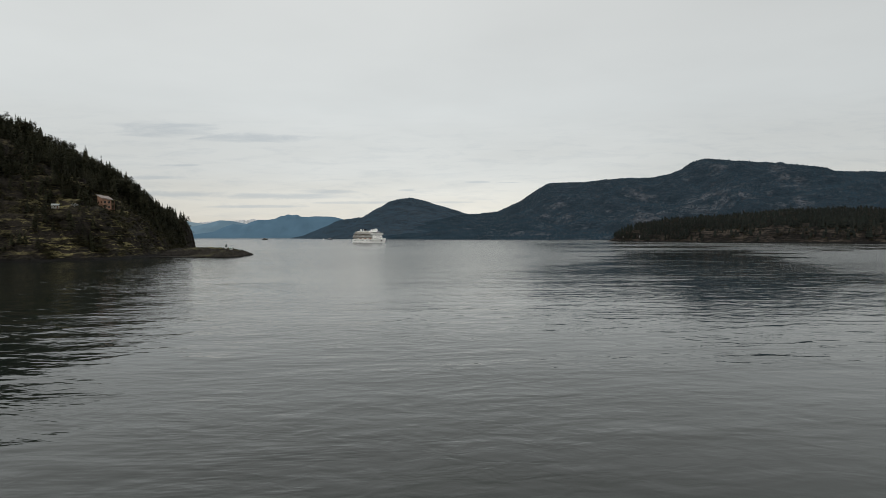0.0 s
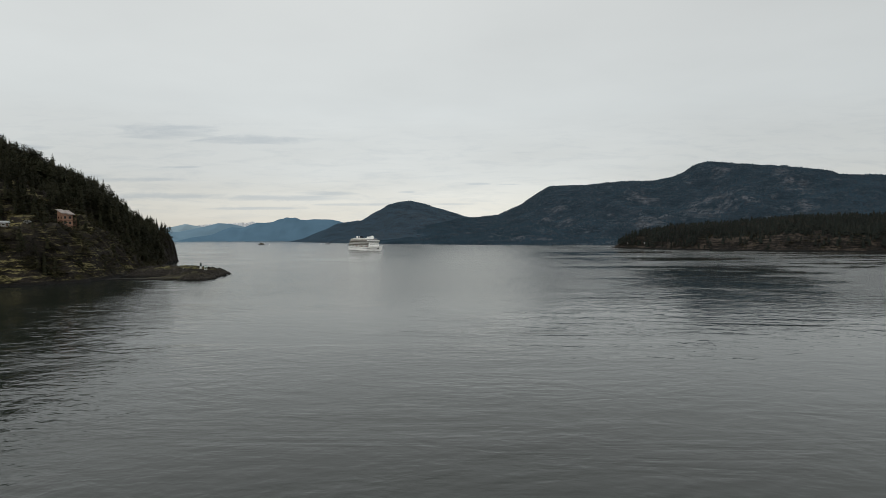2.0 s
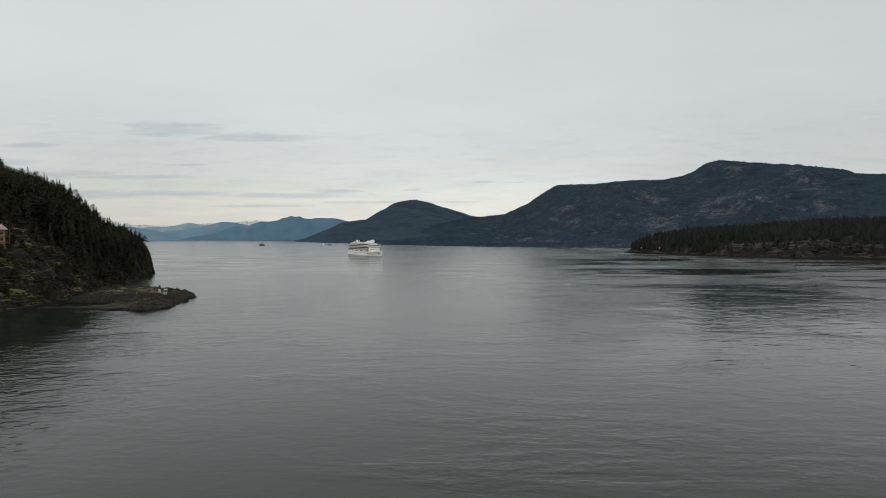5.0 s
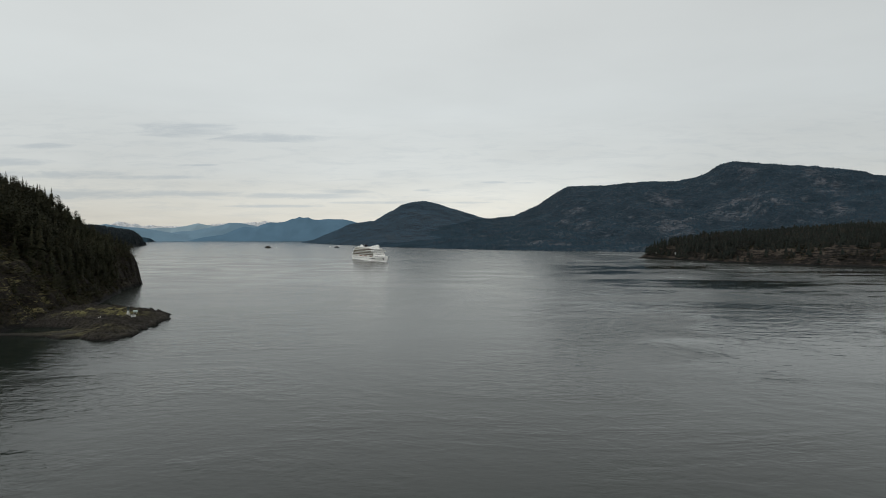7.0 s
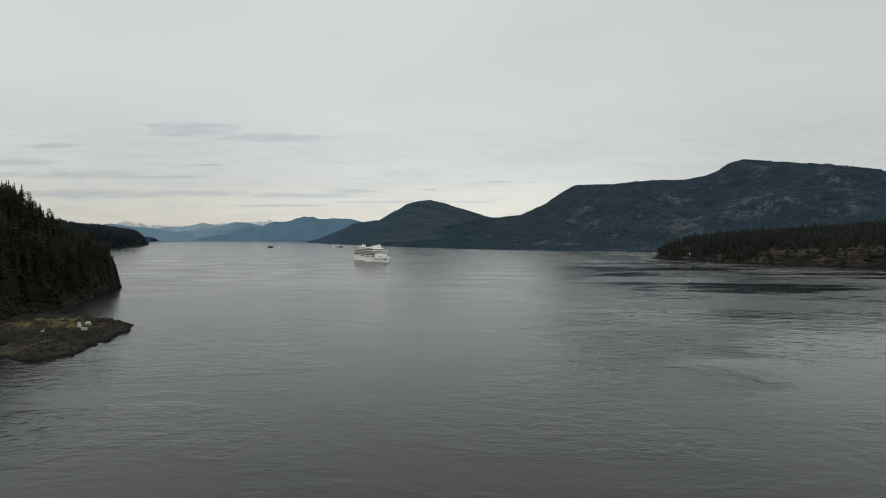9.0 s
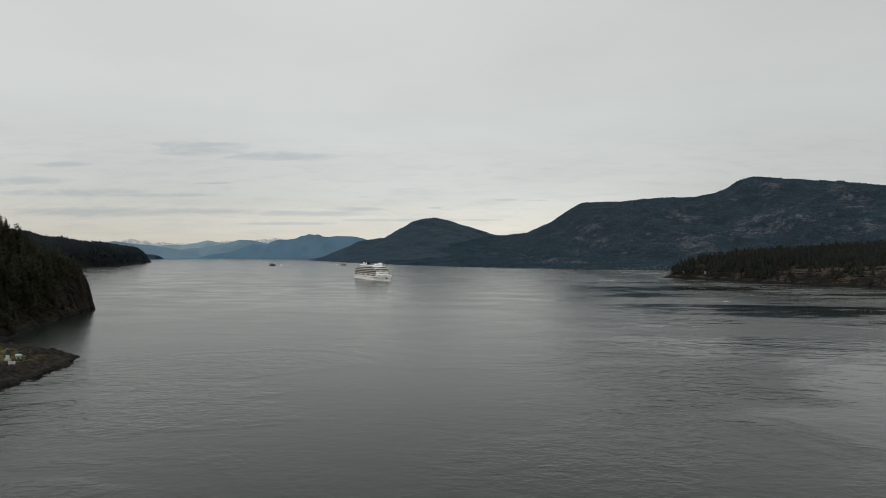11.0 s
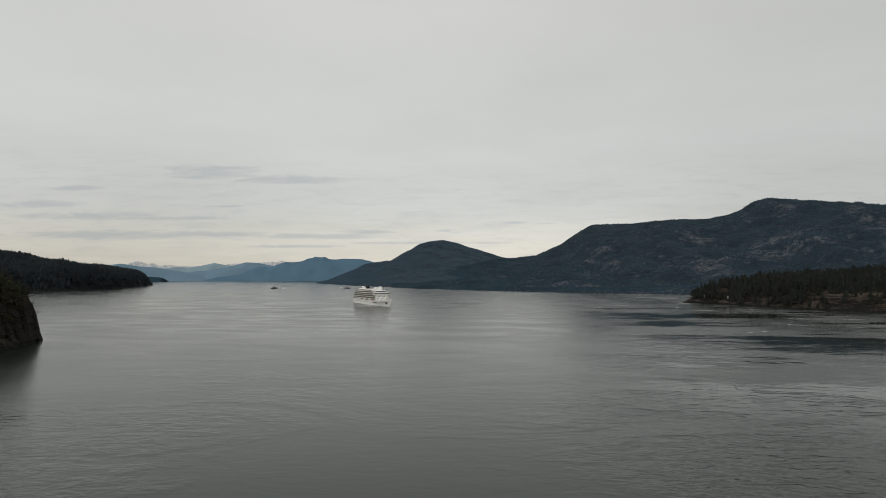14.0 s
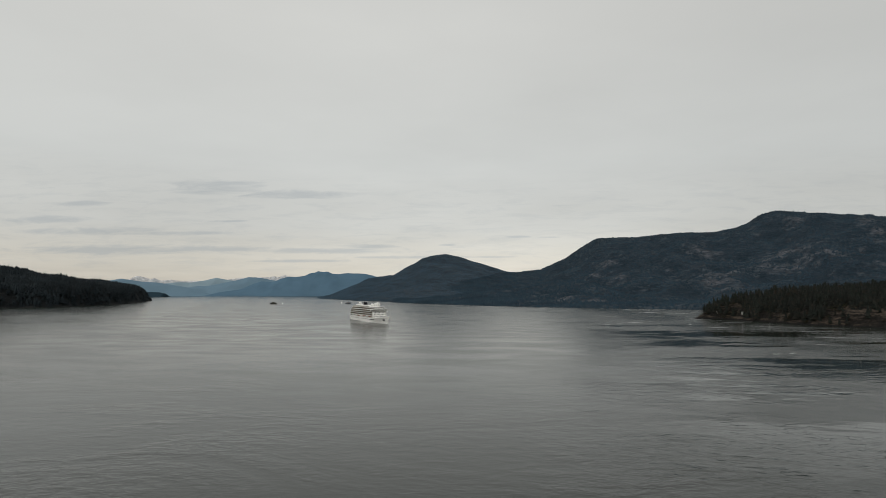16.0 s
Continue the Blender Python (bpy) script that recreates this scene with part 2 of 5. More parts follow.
    ripply = times(paws, plus(0.24, times(math_node(nt, "MAXIMUM", times(side_east, open_water), times(side_west, 0.5)), 0.9)))
    ripply = times(ripply, range_node(nt, y, 500.0, 950.0, 1.0, 0.2))
    near = math_node(nt, "MAXIMUM", range_node(nt, y, 380.0, 760.0, 1.0, 0.02), times(eastern, range_node(nt, y, 500.0, 1000.0, 0.6, 0.1)))
    swell = times(plus(wave((0.035, 0.055, 1), 0.26), wave((0.12, 0.21, 1), 0.24)), plus(plus(times(lee, 0.45), times(glassy, 0.34)), 0.06))
    chop = plus(times(wave((0.17, 0.27, 1), 0.42, 0.5, 3), ripply), times(times(wave((0.55, 0.8, 1), 0.18, 0.5, 3), range_node(nt, y, 280.0, 620.0, 1.0, 0.3)), plus(0.07, times(ripply, 0.9))))
    bump_node(nt, b, times(plus(swell, chop), near), 1.0, 1.0)
    ruffle = plus(times(range_node(nt, line, 0.36, 0.64, -0.05, 0.05), range_node(nt, y, 300.0, 800.0, 0.1, 1.0)), plus(range_node(nt, y, 80.0, 330.0, 0.15, 0.215), plus(range_node(nt, y, 400.0, 850.0, 0.0, -0.02), times(eastern, range_node(nt, y, 220.0, 320.0, 0.0, 0.07)))))
    calm = math_node(nt, "MAXIMUM", glassy, times(ripply, 0.35))
    rough = plus(times(ruffle, math_node(nt, "SUBTRACT", 1.0, calm)), times(calm, 0.04))
    link(nt, rough, b.inputs["Roughness"])
    return m


def ledges(name, dark, mid, band, scale=1.0, cover=0.55, bare=None, tide=0.0, flat=1.0, moss=False):
    """Dark broken rock crossed by lighter ledges that carry moss, lichen and dry grass."""
    m, nt, b = material(name)
    n1 = noise_node(nt, 1.0, 6, 0.66, world_place(nt, (0.13 * scale * flat, 0.13 * scale * flat, 0.55 * scale)), 1.3)
    n2 = noise_node(nt, 1.0, 4, 0.6, world_place(nt, (0.035 * scale,) * 3), 0.3)
    n3 = noise_node(nt, 1.0, 6, 0.7, world_place(nt, (0.45 * scale, 0.45 * scale, 0.8 * scale)), 0.4)
    rock = ramp_node(nt, n3, [(0.36, dark), (0.66, mid)])
    tuft = mix_node(nt, range_node(nt, n3, 0.35, 0.65, 0.0, 1.0), tuple(c * 0.45 for c in band), band)
    gn = nt.nodes.new("ShaderNodeNewGeometry")
    sn = nt.nodes.new("ShaderNodeSeparateXYZ")
    link(nt, gn.outputs["Normal"], sn.inputs[0])
    tops = math_node(nt, "ADD", n1, math_node(nt, "MULTIPLY", math_node(nt, "SUBTRACT", sn.outputs[2], 0.62), 0.28))
    on = math_node(nt, "MULTIPLY", range_node(nt, tops, cover - 0.02, cover + 0.07, 0.0, 1.0), range_node(nt, n2, 0.38, 0.56, 0.1, 1.0))
    if moss:
        am = nt.nodes.new("ShaderNodeAttribute")
        am.attribute_name = "moss"
        on = math_node(nt, "MULTIPLY", on, am.outputs["Fac"])
    base = mix_node(nt, on, rock, tuft)
    if bare:
        a = nt.nodes.new("ShaderNodeAttribute")
        a.attribute_name = "bare"
        face = ramp_node(nt, n3, [(0.38, tuple(c * 0.35 for c in bare)), (0.62, bare)])
        base = mix_node(nt, math_node(nt, "MULTIPLY", a.outputs["Fac"], range_node(nt, n1, 0.40, 0.55, 0.25, 1.0)), base, face)
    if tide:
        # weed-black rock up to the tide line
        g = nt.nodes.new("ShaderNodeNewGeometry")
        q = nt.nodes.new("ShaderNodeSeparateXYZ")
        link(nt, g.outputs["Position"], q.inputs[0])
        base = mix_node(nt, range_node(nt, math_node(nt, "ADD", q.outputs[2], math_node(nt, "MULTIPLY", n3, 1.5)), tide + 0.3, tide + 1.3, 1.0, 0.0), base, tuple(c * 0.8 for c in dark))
    link(nt, base, b.inputs["Base Color"])
    b.inputs["Roughness"].default_value = 0.9
    b.inputs["Specular IOR Level"].default_value = 0.2
    bump_node(nt, b, math_node(nt, "ADD", n1, math_node(nt, "MULTIPLY", n3, 0.5)), 1.0, 1.6 / scale)
    return m


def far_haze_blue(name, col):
    """Far forested slopes with faint folds; distance haze is painted in as the blue colour."""
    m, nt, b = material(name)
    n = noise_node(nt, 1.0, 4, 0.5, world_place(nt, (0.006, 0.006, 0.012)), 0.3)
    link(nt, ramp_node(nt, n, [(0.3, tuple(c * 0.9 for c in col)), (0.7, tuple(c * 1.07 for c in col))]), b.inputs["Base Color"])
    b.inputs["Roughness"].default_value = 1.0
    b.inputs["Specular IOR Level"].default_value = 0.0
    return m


M_WATER = water_material()
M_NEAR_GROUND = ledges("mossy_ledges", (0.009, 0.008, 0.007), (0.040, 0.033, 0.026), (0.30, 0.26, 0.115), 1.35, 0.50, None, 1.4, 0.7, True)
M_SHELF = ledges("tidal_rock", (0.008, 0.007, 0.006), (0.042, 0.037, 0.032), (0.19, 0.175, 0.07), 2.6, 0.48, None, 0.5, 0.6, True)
M_RIGHT_GROUND = ledges("island_rock", (0.006, 0.006, 0.006), (0.016, 0.014, 0.012), (0.088, 0.070, 0.055), 0.8, 0.52, None, 1.2, 0.45)
# the blue in the mountain rock is distance haze put into its colours
M_MOUNTAIN_HAZED = ledges("hazed_mountain_rock", (0.011, 0.022, 0.033), (0.025, 0.041, 0.058), (0.052, 0.073, 0.094), 0.16, 0.60, (0.118, 0.13, 0.152))
M_NEEDLES = foliage("fir_needles", [(0.018, 0.020, 0.011), (0.029, 0.031, 0.015), (0.023, 0.025, 0.013), (0.045, 0.038, 0.018)])
M_NEEDLES_FAR = foliage("island_needles", [(0.008, 0.011, 0.010), (0.014, 0.018, 0.014), (0.010, 0.014, 0.012), (0.023, 0.020, 0.015)])
# mountain needles carry the same painted blue haze
M_NEEDLES_MOUNTAIN_HAZED = foliage("hazed_mountain_needles", [(0.016, 0.035, 0.053), (0.023, 0.045, 0.065), (0.019, 0.039, 0.058), (0.030, 0.052, 0.070)])
M_NEEDLES_POINT = foliage("point_needles", [(0.012, 0.018, 0.023), (0.018, 0.026, 0.030), (0.014, 0.022, 0.027)])
# hill needles are painted paler and bluer to show more haze
M_NEEDLES_HILL_HAZED = foliage("hazed_hill_needles", [(0.035, 0.064, 0.094), (0.044, 0.076, 0.108), (0.039, 0.070, 0.101)])
M_BARK = plain("grey_bark", (0.06, 0.05, 0.04), 0.9, 0, 0.3, 3)


# ---- building helpers ----
def mesh_np(name, verts, faces, mat, smooth=False):
    me = bpy.data.meshes.new(name)
    verts, faces = np.asarray(verts, np.float32), np.asarray(faces, np.int32)
    k = faces.shape[1]
    me.vertices.add(len(verts))
    me.vertices.foreach_set("co", verts.ravel())
    me.loops.add(faces.size)
    me.loops.foreach_set("vertex_index", faces.ravel())
    me.polygons.add(len(faces))
    me.polygons.foreach_set("loop_start", np.arange(0, faces.size, k, dtype=np.int32))
    me.polygons.foreach_set("use_smooth", np.full(len(faces), smooth))
    me.update(calc_edges=True)
    me.materials.append(mat)
    return me


def lattice(ix, iy, seed):
    n = (ix.astype(np.int64) * 374761393 + iy.astype(np.int64) * 668265263 + seed * 974634777) & 0x7FFFFFFF
    n = ((n ^ (n >> 13)) * 1274126177) & 0x7FFFFFFF
    return ((n ^ (n >> 16)) & 0xFFFF) / 65535.0


def vnoise(x, y, seed=0):
    ix, iy = np.floor(x), np.floor(y)
    fx, fy = x - ix, y - iy
    fx, fy = fx * fx * (3 - 2 * fx), fy * fy * (3 - 2 * fy)
    a, b = lattice(ix, iy, seed), lattice(ix + 1, iy, seed)
    c, d = lattice(ix, iy + 1, seed), lattice(ix + 1, iy + 1, seed)
    return (a * (1 - fx) + b * fx) * (1 - fy) + (c * (1 - fx) + d * fx) * fy


def fbm(x, y, seed=0, octaves=4):
    total, amp, norm = 0.0, 1.0, 0.0
    for k in range(octaves):
        total = total + amp * vnoise(x * 2**k + 17.3 * k, y * 2**k - 9.1 * k, seed + k)
        norm += amp
        amp *= 0.5
    return total / norm


def inside_distance(x, y, poly):
    """Metres inland of a closed shoreline; negative offshore."""
    x, y = np.asarray(x, float), np.asarray(y, float)
    best, odd = np.full(x.shape, 1e18), np.zeros(x.shape, bool)
    for (ax, ay), (bx, by) in zip(poly, poly[1:] + poly[:1]):
        ex, ey = bx - ax, by - ay
        s = np.clip(((x - ax) * ex + (y - ay) * ey) / (ex * ex + ey * ey), 0, 1)
        best = np.minimum(best, (x - ax - s * ex) ** 2 + (y - ay - s * ey) ** 2)
        cross = (ay > y) != (by > y)
        with np.errstate(divide="ignore", invalid="ignore"):
            odd ^= cross & (x < ex * (y - ay) / (by - ay if by != ay else 1e-9) + ax)
    return np.where(odd, 1, -1) * np.sqrt(best)


def terrain(name, height, inland, box, step, mat, margin=4.0, smooth=False):
    x0, y0, x1, y1 = box
    xs, ys = np.arange(x0, x1 + step, step), np.arange(y0, y1 + step, step)
    gx, gy = np.meshgrid(xs, ys)
    jx = gx + (vnoise(gx * 3.1, gy * 3.7, 91) - 0.5) * step * 0.6
    jy = gy + (vnoise(gx * 2.7, gy * 3.3, 92) - 0.5) * step * 0.6
    z, d = height(jx, jy), inland(jx, jy)
    keep = d > -margin
    n, k = gx.shape
    idx = np.arange(n * k).reshape(n, k)
    quad = np.stack([idx[:-1, :-1], idx[:-1, 1:], idx[1:, 1:], idx[1:, :-1]], -1).reshape(-1, 4)
    quad = quad[keep.ravel()[quad].any(1)]
    used = np.unique(quad)
    remap = np.zeros(n * k, int)
    remap[used] = np.arange(len(used))
    verts = np.stack([jx, jy, z], -1).reshape(-1, 3)[used]
    return new(name, mesh_np(name, verts, remap[quad], mat, smooth))


def resample(pts, n):
    pts = np.array(pts, float)
    seg = np.r_[0, np.cumsum(np.linalg.norm(np.diff(pts[:, :2], axis=0), axis=1))]
    s = np.linspace(0, seg[-1], n)
    return np.stack([np.interp(s, seg, pts[:, i]) for i in range(pts.shape[1])], -1)


def mountain(name, shore, crest, profile, mat, n=160, m=60, rough=40.0, size=240.0, seed=5, back=500.0, bare=None):
    """A range whose front runs from a shoreline up to a crest line, with spurs and gullies, and falls away behind."""
    sh, cr = resample(shore, n), resample(crest, n)
    u = np.r_[np.linspace(0, 1, m), np.linspace(1.04, 1.4, 8)]
    way = cr[:, :2] - sh
    way /= np.linalg.norm(way, axis=1, keepdims=True)
    us, zs = np.array(profile, float).T
    gx, gy, gz = [np.empty((n, len(u))) for _ in range(3)]
    for j, v in enumerate(u):
        if v <= 1:
            p, h = sh + (cr[:, :2] - sh) * v, np.interp(v, us, zs)
        else:
            p, h = cr[:, :2] + way * back * (v - 1) / 0.4, 1 - ((v - 1) / 0.4) ** 1.3
        gx[:, j], gy[:, j] = p[:, 0], p[:, 1]
        gz[:, j] = cr[:, 2] * h
    env = np.clip(np.minimum(u / 0.25, 1) * np.minimum(np.abs(1.0 - u) / 0.12 + 0.17, 1), 0, 1)[None]
    relief = (fbm(gx / size, gy / size, seed, 5) - 0.5) * 2 * rough + (fbm(gx / 60, gy / 60, seed + 9, 3) - 0.5) * 22
    gz = gz + relief * env * np.clip(cr[:, 2:3] / 150, 0.15, 1)
    gz = np.where((u[None] > 0.02) & (u[None] < 1.2), np.maximum(gz, 1.5), gz)
    gz[:, 0] = -2
    gz[:, -1] = -3
    idx = np.arange(n * len(u)).reshape(n, -1)
    quad = np.stack([idx[:-1, :-1], idx[1:, :-1], idx[1:, 1:], idx[:-1, 1:]], -1).reshape(-1, 4)
    ob = new(name, mesh_np(name, np.stack([gx, gy, gz], -1).reshape(-1, 3), quad, mat, True))
    if bare:
        ob.data.attributes.new("bare", "FLOAT", "POINT").data.foreach_set("value", bare(gx, gy).astype(np.float32).ravel())
    return ob, (gx, gy, gz)


def on_mountain(grid, count, rng, umax):
    """Random places on a range's front."""
    gx, gy, gz = grid
    a, b = rng.random(count) * (gx.shape[0] - 1.001), rng.random(count) * umax
    i, j = a.astype(int), b.astype(int)
    fa, fb = a - i, b - j
    out = []
    for g in (gx, gy, gz):
        out.append((g[i, j] * (1 - fa) + g[i + 1, j] * fa) * (1 - fb) + (g[i, j + 1] * (1 - fa) + g[i + 1, j + 1] * fa) * fb)
    return out


def forest(name, mat, places, templates, rng, tall, label, wide=(0.85, 1.2)):
    """Many trees too far off to count: one mesh of kind stuff."""
    x, y, z = places
    n = len(x)
    pick = rng.integers(0, len(templates), n)
    turn, size, fat = rng.random(n) * 6.283, tall(n), rng.uniform(*wide, n)
    verts, faces, base = [], [], 0
    for k, (tv, tf) in enumerate(templates):
        s = np.where(pick == k)[0]
        if not len(s):
            continue
        c, q = np.cos(turn[s])[:, None], np.sin(turn[s])[:, None]
        h, w = size[s][:, None], (size[s] * fat[s])[:, None]
        v = np.stack([(tv[None, :, 0] * c - tv[None, :, 1] * q) * w + x[s][:, None], (tv[None, :, 0] * q + tv[None, :, 1] * c) * w + y[s][:, None],
                      tv[None, :, 2] * h + z[s][:, None]], -1)
        verts.append(v.reshape(-1, 3))
        faces.append((tf[None] + (np.arange(len(s)) * len(tv))[:, None, None] + base).reshape(-1, 3))
        base += len(s) * len(tv)
    ob = new(name, mesh_np(name, np.concatenate(verts), np.concatenate(faces), mat))
    return tagged(ob, label, "forest", kind="stuff")


def spire(sides, tiers, rng, radius=0.16):
    """A far conifer of unit height: ragged stacked skirts."""
    v, f = [], []
    for k in range(tiers):
        low, top = 0.06 + 0.86 * k / tiers, min(1.0, 0.06 + 0.86 * (k + 1.7) / tiers)
        if k == tiers - 1:
            top = 1.0
        r = radius * (1 - 0.8 * k / tiers)
        b = len(v)
        v.append((0, 0, top))
        for i in range(sides):
            a = 6.283 * (i + 0.5 * k) / sides
            rr = r * rng.uniform(0.7, 1.25)
            v.append((rr * math.cos(a), rr * math.sin(a), low + rng.uniform(-0.05, 0.05)))
        f += [(b, b + 1 + i, b + 1 + (i + 1) % sides) for i in range(sides)]
    return np.array(v), np.array(f)


def conifer(rng, whorls=17, spread=0.17, bare=0.12):
    """Crown of a fir of unit height: whorls of drooping boughs that thin out and shorten towards the tip."""
    v, f = [], []
    for k in range(whorls):
        u = k / (whorls - 1)
        z = bare + (0.985 - bare) * u
        n = 7 if u < 0.7 else 5
        reach = spread * (1 - u) ** 0.75 + 0.012
        lean = rng.uniform(0, 6.283)
        for i in range(n):
            if rng.random() < 0.13:
                continue
            a = lean + 6.283 * i / n + rng.uniform(-0.3, 0.3)
            r = reach * rng.uniform(0.55, 1.25)
            ca, sa = math.cos(a), math.sin(a)
            wd, drop = r * rng.uniform(0.34, 0.5), r * rng.uniform(0.25, 0.65)
            b = len(v)
            v += [(0, 0, z + 0.02), (ca * r * 0.6 - sa * wd, sa * r * 0.6 + ca * wd, z - drop * 0.75),
                  (ca * r, sa * r, z - drop), (ca * r * 0.6 + sa * wd, sa * r * 0.6 - ca * wd, z - drop * 0.75)]
            f += [(b, b + 1, b + 2), (b, b + 2, b + 3)]
    b = len(v)
    v += [(0.012, 0, 0.93), (-0.008, 0.011, 0.93), (-0.008, -0.011, 0.93), (0, 0, 1.02)]
    f += [(b, b + 1, b + 3), (b + 1, b + 2, b + 3), (b + 2, b, b + 3)]
    return np.array(v), np.array(f)


def tuft_cloud(rng, centre, radius, n, squash=0.7):
    """n small leaf sprays scattered through a flattened clump."""
    v, f = [], []
    for _ in range(n):
        d = rng.normal(size=3)
        d /= np.linalg.norm(d)
        p = np.array(centre) + d * radius * rng.uniform(0.45, 1.05) * (1, 1, squash)
        s = radius * rng.uniform(0.25, 0.5)
        b = len(v)
        for k in range(3):
            a = rng.uniform(0, 6.283)
            v.append(p + s * np.array((math.cos(a), math.sin(a), rng.uniform(-0.45, 0.45))))
        f.append((b, b + 1, b + 2))
    return v, f


def ragged_crown(rng, clumps=9, sprays=20):
    """Crown of an old pine or arbutus of unit height: uneven clumps of sprays round several limbs, with gaps between."""
    v, f = [], []
    for k in range(clumps):
        z = 0.35 + 0.62 * k / (clumps - 1)
        a, out = rng.uniform(0, 6.283), 0.22 * (1.15 - z) * rng.uniform(0.4, 1.3)
        cv, cf = tuft_cloud(rng, (out * math.cos(a), out * math.sin(a), z), rng.uniform(0.09, 0.16) * (1.25 - 0.5 * z), sprays)
        f += [tuple(i + len(v) for i in q) for q in cf]
        v += cv
    return np.array(v), np.array(f)


def rod(p0, p1, r0, r1, sides=6):
    p0, p1 = np.array(p0, float), np.array(p1, float)
    d = (p1 - p0) / np.linalg.norm(p1 - p0)
    a = np.cross(d, (0, 0, 1) if abs(d[2]) < 0.9 else (1, 0, 0))
    a /= np.linalg.norm(a)
    b = np.cross(d, a)
    v, f = [], []
    for i in range(sides):
        t = 6.283 * i / sides
        o = a * math.cos(t) + b * math.sin(t)
        v += [p0 + o * r0, p1 + o * r1]
    for i in range(sides):
        j = (i + 1) % sides
        f += [(2 * i, 2 * j, 2 * j + 1), (2 * i, 2 * j + 1, 2 * i + 1)]
    return np.array(v), np.array(f)


def part(name, bm, mat, parent, label=""):
    me = bpy.data.meshes.new(name)
    bm.to_mesh(me)
    bm.free()
    me.materials.append(mat)
    ob = new(name, me)
    ob.parent = parent
    return tagged(ob, label) if label else ob


# ---- water ----
bm = bmesh.new()
bmesh.ops.create_grid(bm, x_segments=8, y_segments=8, size=9000)
water = part("water", bm, M_WATER, None)
tagged(water, "calm grey tidal water with ripples and current lines", "water", kind="structure")

# ---- near wooded headland ----
LEFT_SHORE = [(-420, 150), (-270, 215), (-213, 248), (-190, 264), (-178, 271), (-163, 284), (-156, 297), (-154, 315), (-157, 336), (-166, 376), (-171, 400),
              (-184, 440), (-203, 485), (-209, 505), (-217, 540), (-227, 553), (-247, 567), (-280, 594), (-340, 640), (-430, 740), (-700, 800),
              (-950, 740), (-950, 150)]
LEFT_PROFILE = np.array([(-6, -4), (0, 0), (3, 2.4), (10, 10), (19, 20), (26, 25.5), (52, 45), (82, 62), (120, 77), (152, 89), (200, 101), (277, 110), (500, 112)]).T
HOUSE = (-184.0, 332.0, 22.9)
CABIN = (-188.5, 297.0, 24.6)


def left_inland(x, y):
    return inside_distance(x, y, LEFT_SHORE) + (fbm(x / 14, y / 14, 31, 3) - 0.5) * 7


def left_height(x, y):
    d = left_inland(x, y)
    h = np.interp(d, *LEFT_PROFILE)
    h = h + ((fbm(x / 38, y / 38, 3, 4) - 0.5) * 17 + (fbm(x / 9, y / 9, 8, 3) - 0.5) * 5) * np.clip((d - 2) / 25, 0, 1)
    crag = np.abs(fbm(x / 13, y / 13, 17, 3) - 0.5) * 2
    h = h + (0.35 - crag) * 8.5 * np.clip((d - 1) / 6, 0, 1)
    step = 3.4 + 0 * h
    ledge = h + (fbm(x / 22, y / 22, 12, 2) - 0.5) * 5
    fl = np.floor(ledge / step)
    fr = ledge / step - fl
    ter = (fl + np.clip((fr - 0.45) / 0.45, 0, 1)) * step - (ledge - h)
    h = np.where(d > 2, h * 0.22 + ter * 0.78, h)
    tip = np.clip((y - 475) / 50, 0, 1)
    crack = np.clip((0.10 - np.abs(fbm(x / 9, y / 9, 23, 3) - 0.5)) * 34, 0, 3.4) + (fbm(x / 15, y / 15, 24, 3) - 0.42) * 9
    wall = np.interp(d - np.clip(d, 0, 1) * np.clip(crack, -2, 5), [-6, 0, 1.0, 2.8, 4.8, 7.6, 15, 34], [-4, 0, 3.0, 6.5, 14, 20.5, 25.5, 35]) + (fbm(x / 5, y / 5, 19, 3) - 0.5) * 8 * np.clip(d / 5, 0, 1)
    bed = (wall + (fbm(x / 11, y / 11, 27, 2) - 0.5) * 6) / 2.7
    wall = np.where(d > 1, wall + 2.7 * 0.75 * (np.clip((bed - np.floor(bed) - 0.5) / 0.4, 0, 1) - (bed - np.floor(bed))), wall)
    h = np.where(d < 34, h + (wall - h) * tip * np.clip((34 - d) / 14, 0, 1), h)
    for px, py, pz in (HOUSE, CABIN):
        w = np.exp(-((x - px) ** 2 + (y - py) ** 2) / 7.5**2)
        w = np.clip(w * 1.6, 0, 1)
        h = h * (1 - w) + (pz - 0.1) * w
    return h


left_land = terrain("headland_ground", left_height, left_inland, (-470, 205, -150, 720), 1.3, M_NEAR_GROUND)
ground_co = np.empty(len(left_land.data.vertices) * 3, np.float32)
left_land.data.vertices.foreach_get("co", ground_co)
ground_co = ground_co.reshape(-1, 3)
# moss thrives on the open bluff and thins out on the steep rock past it
mossy = 0.12 + 0.88 * np.clip((395 - ground_co[:, 1]) / 45, 0, 1) * np.clip(fbm(ground_co[:, 0] / 30, ground_co[:, 1] / 30, 14, 3) * 3.2 - 0.75, 0.15, 1)
left_land.data.attributes.new("moss", "FLOAT", "POINT").data.foreach_set("value", mossy.astype(np.float32))
tagged(left_land, "steep rocky headland with moss and dry grass on its ledges", "headland", kind="structure")

# ---- rock shelf at the water's edge ----
SHELF = [(-156, 312), (-148, 316), (-134, 314), (-120, 309), (-106, 305), (-104, 312), (-107, 322), (-107, 333), (-111, 342), (-112, 354), (-117, 370), (-124, 376),
         (-135, 385), (-153, 392), (-168, 398), (-172, 370), (-160, 340)]


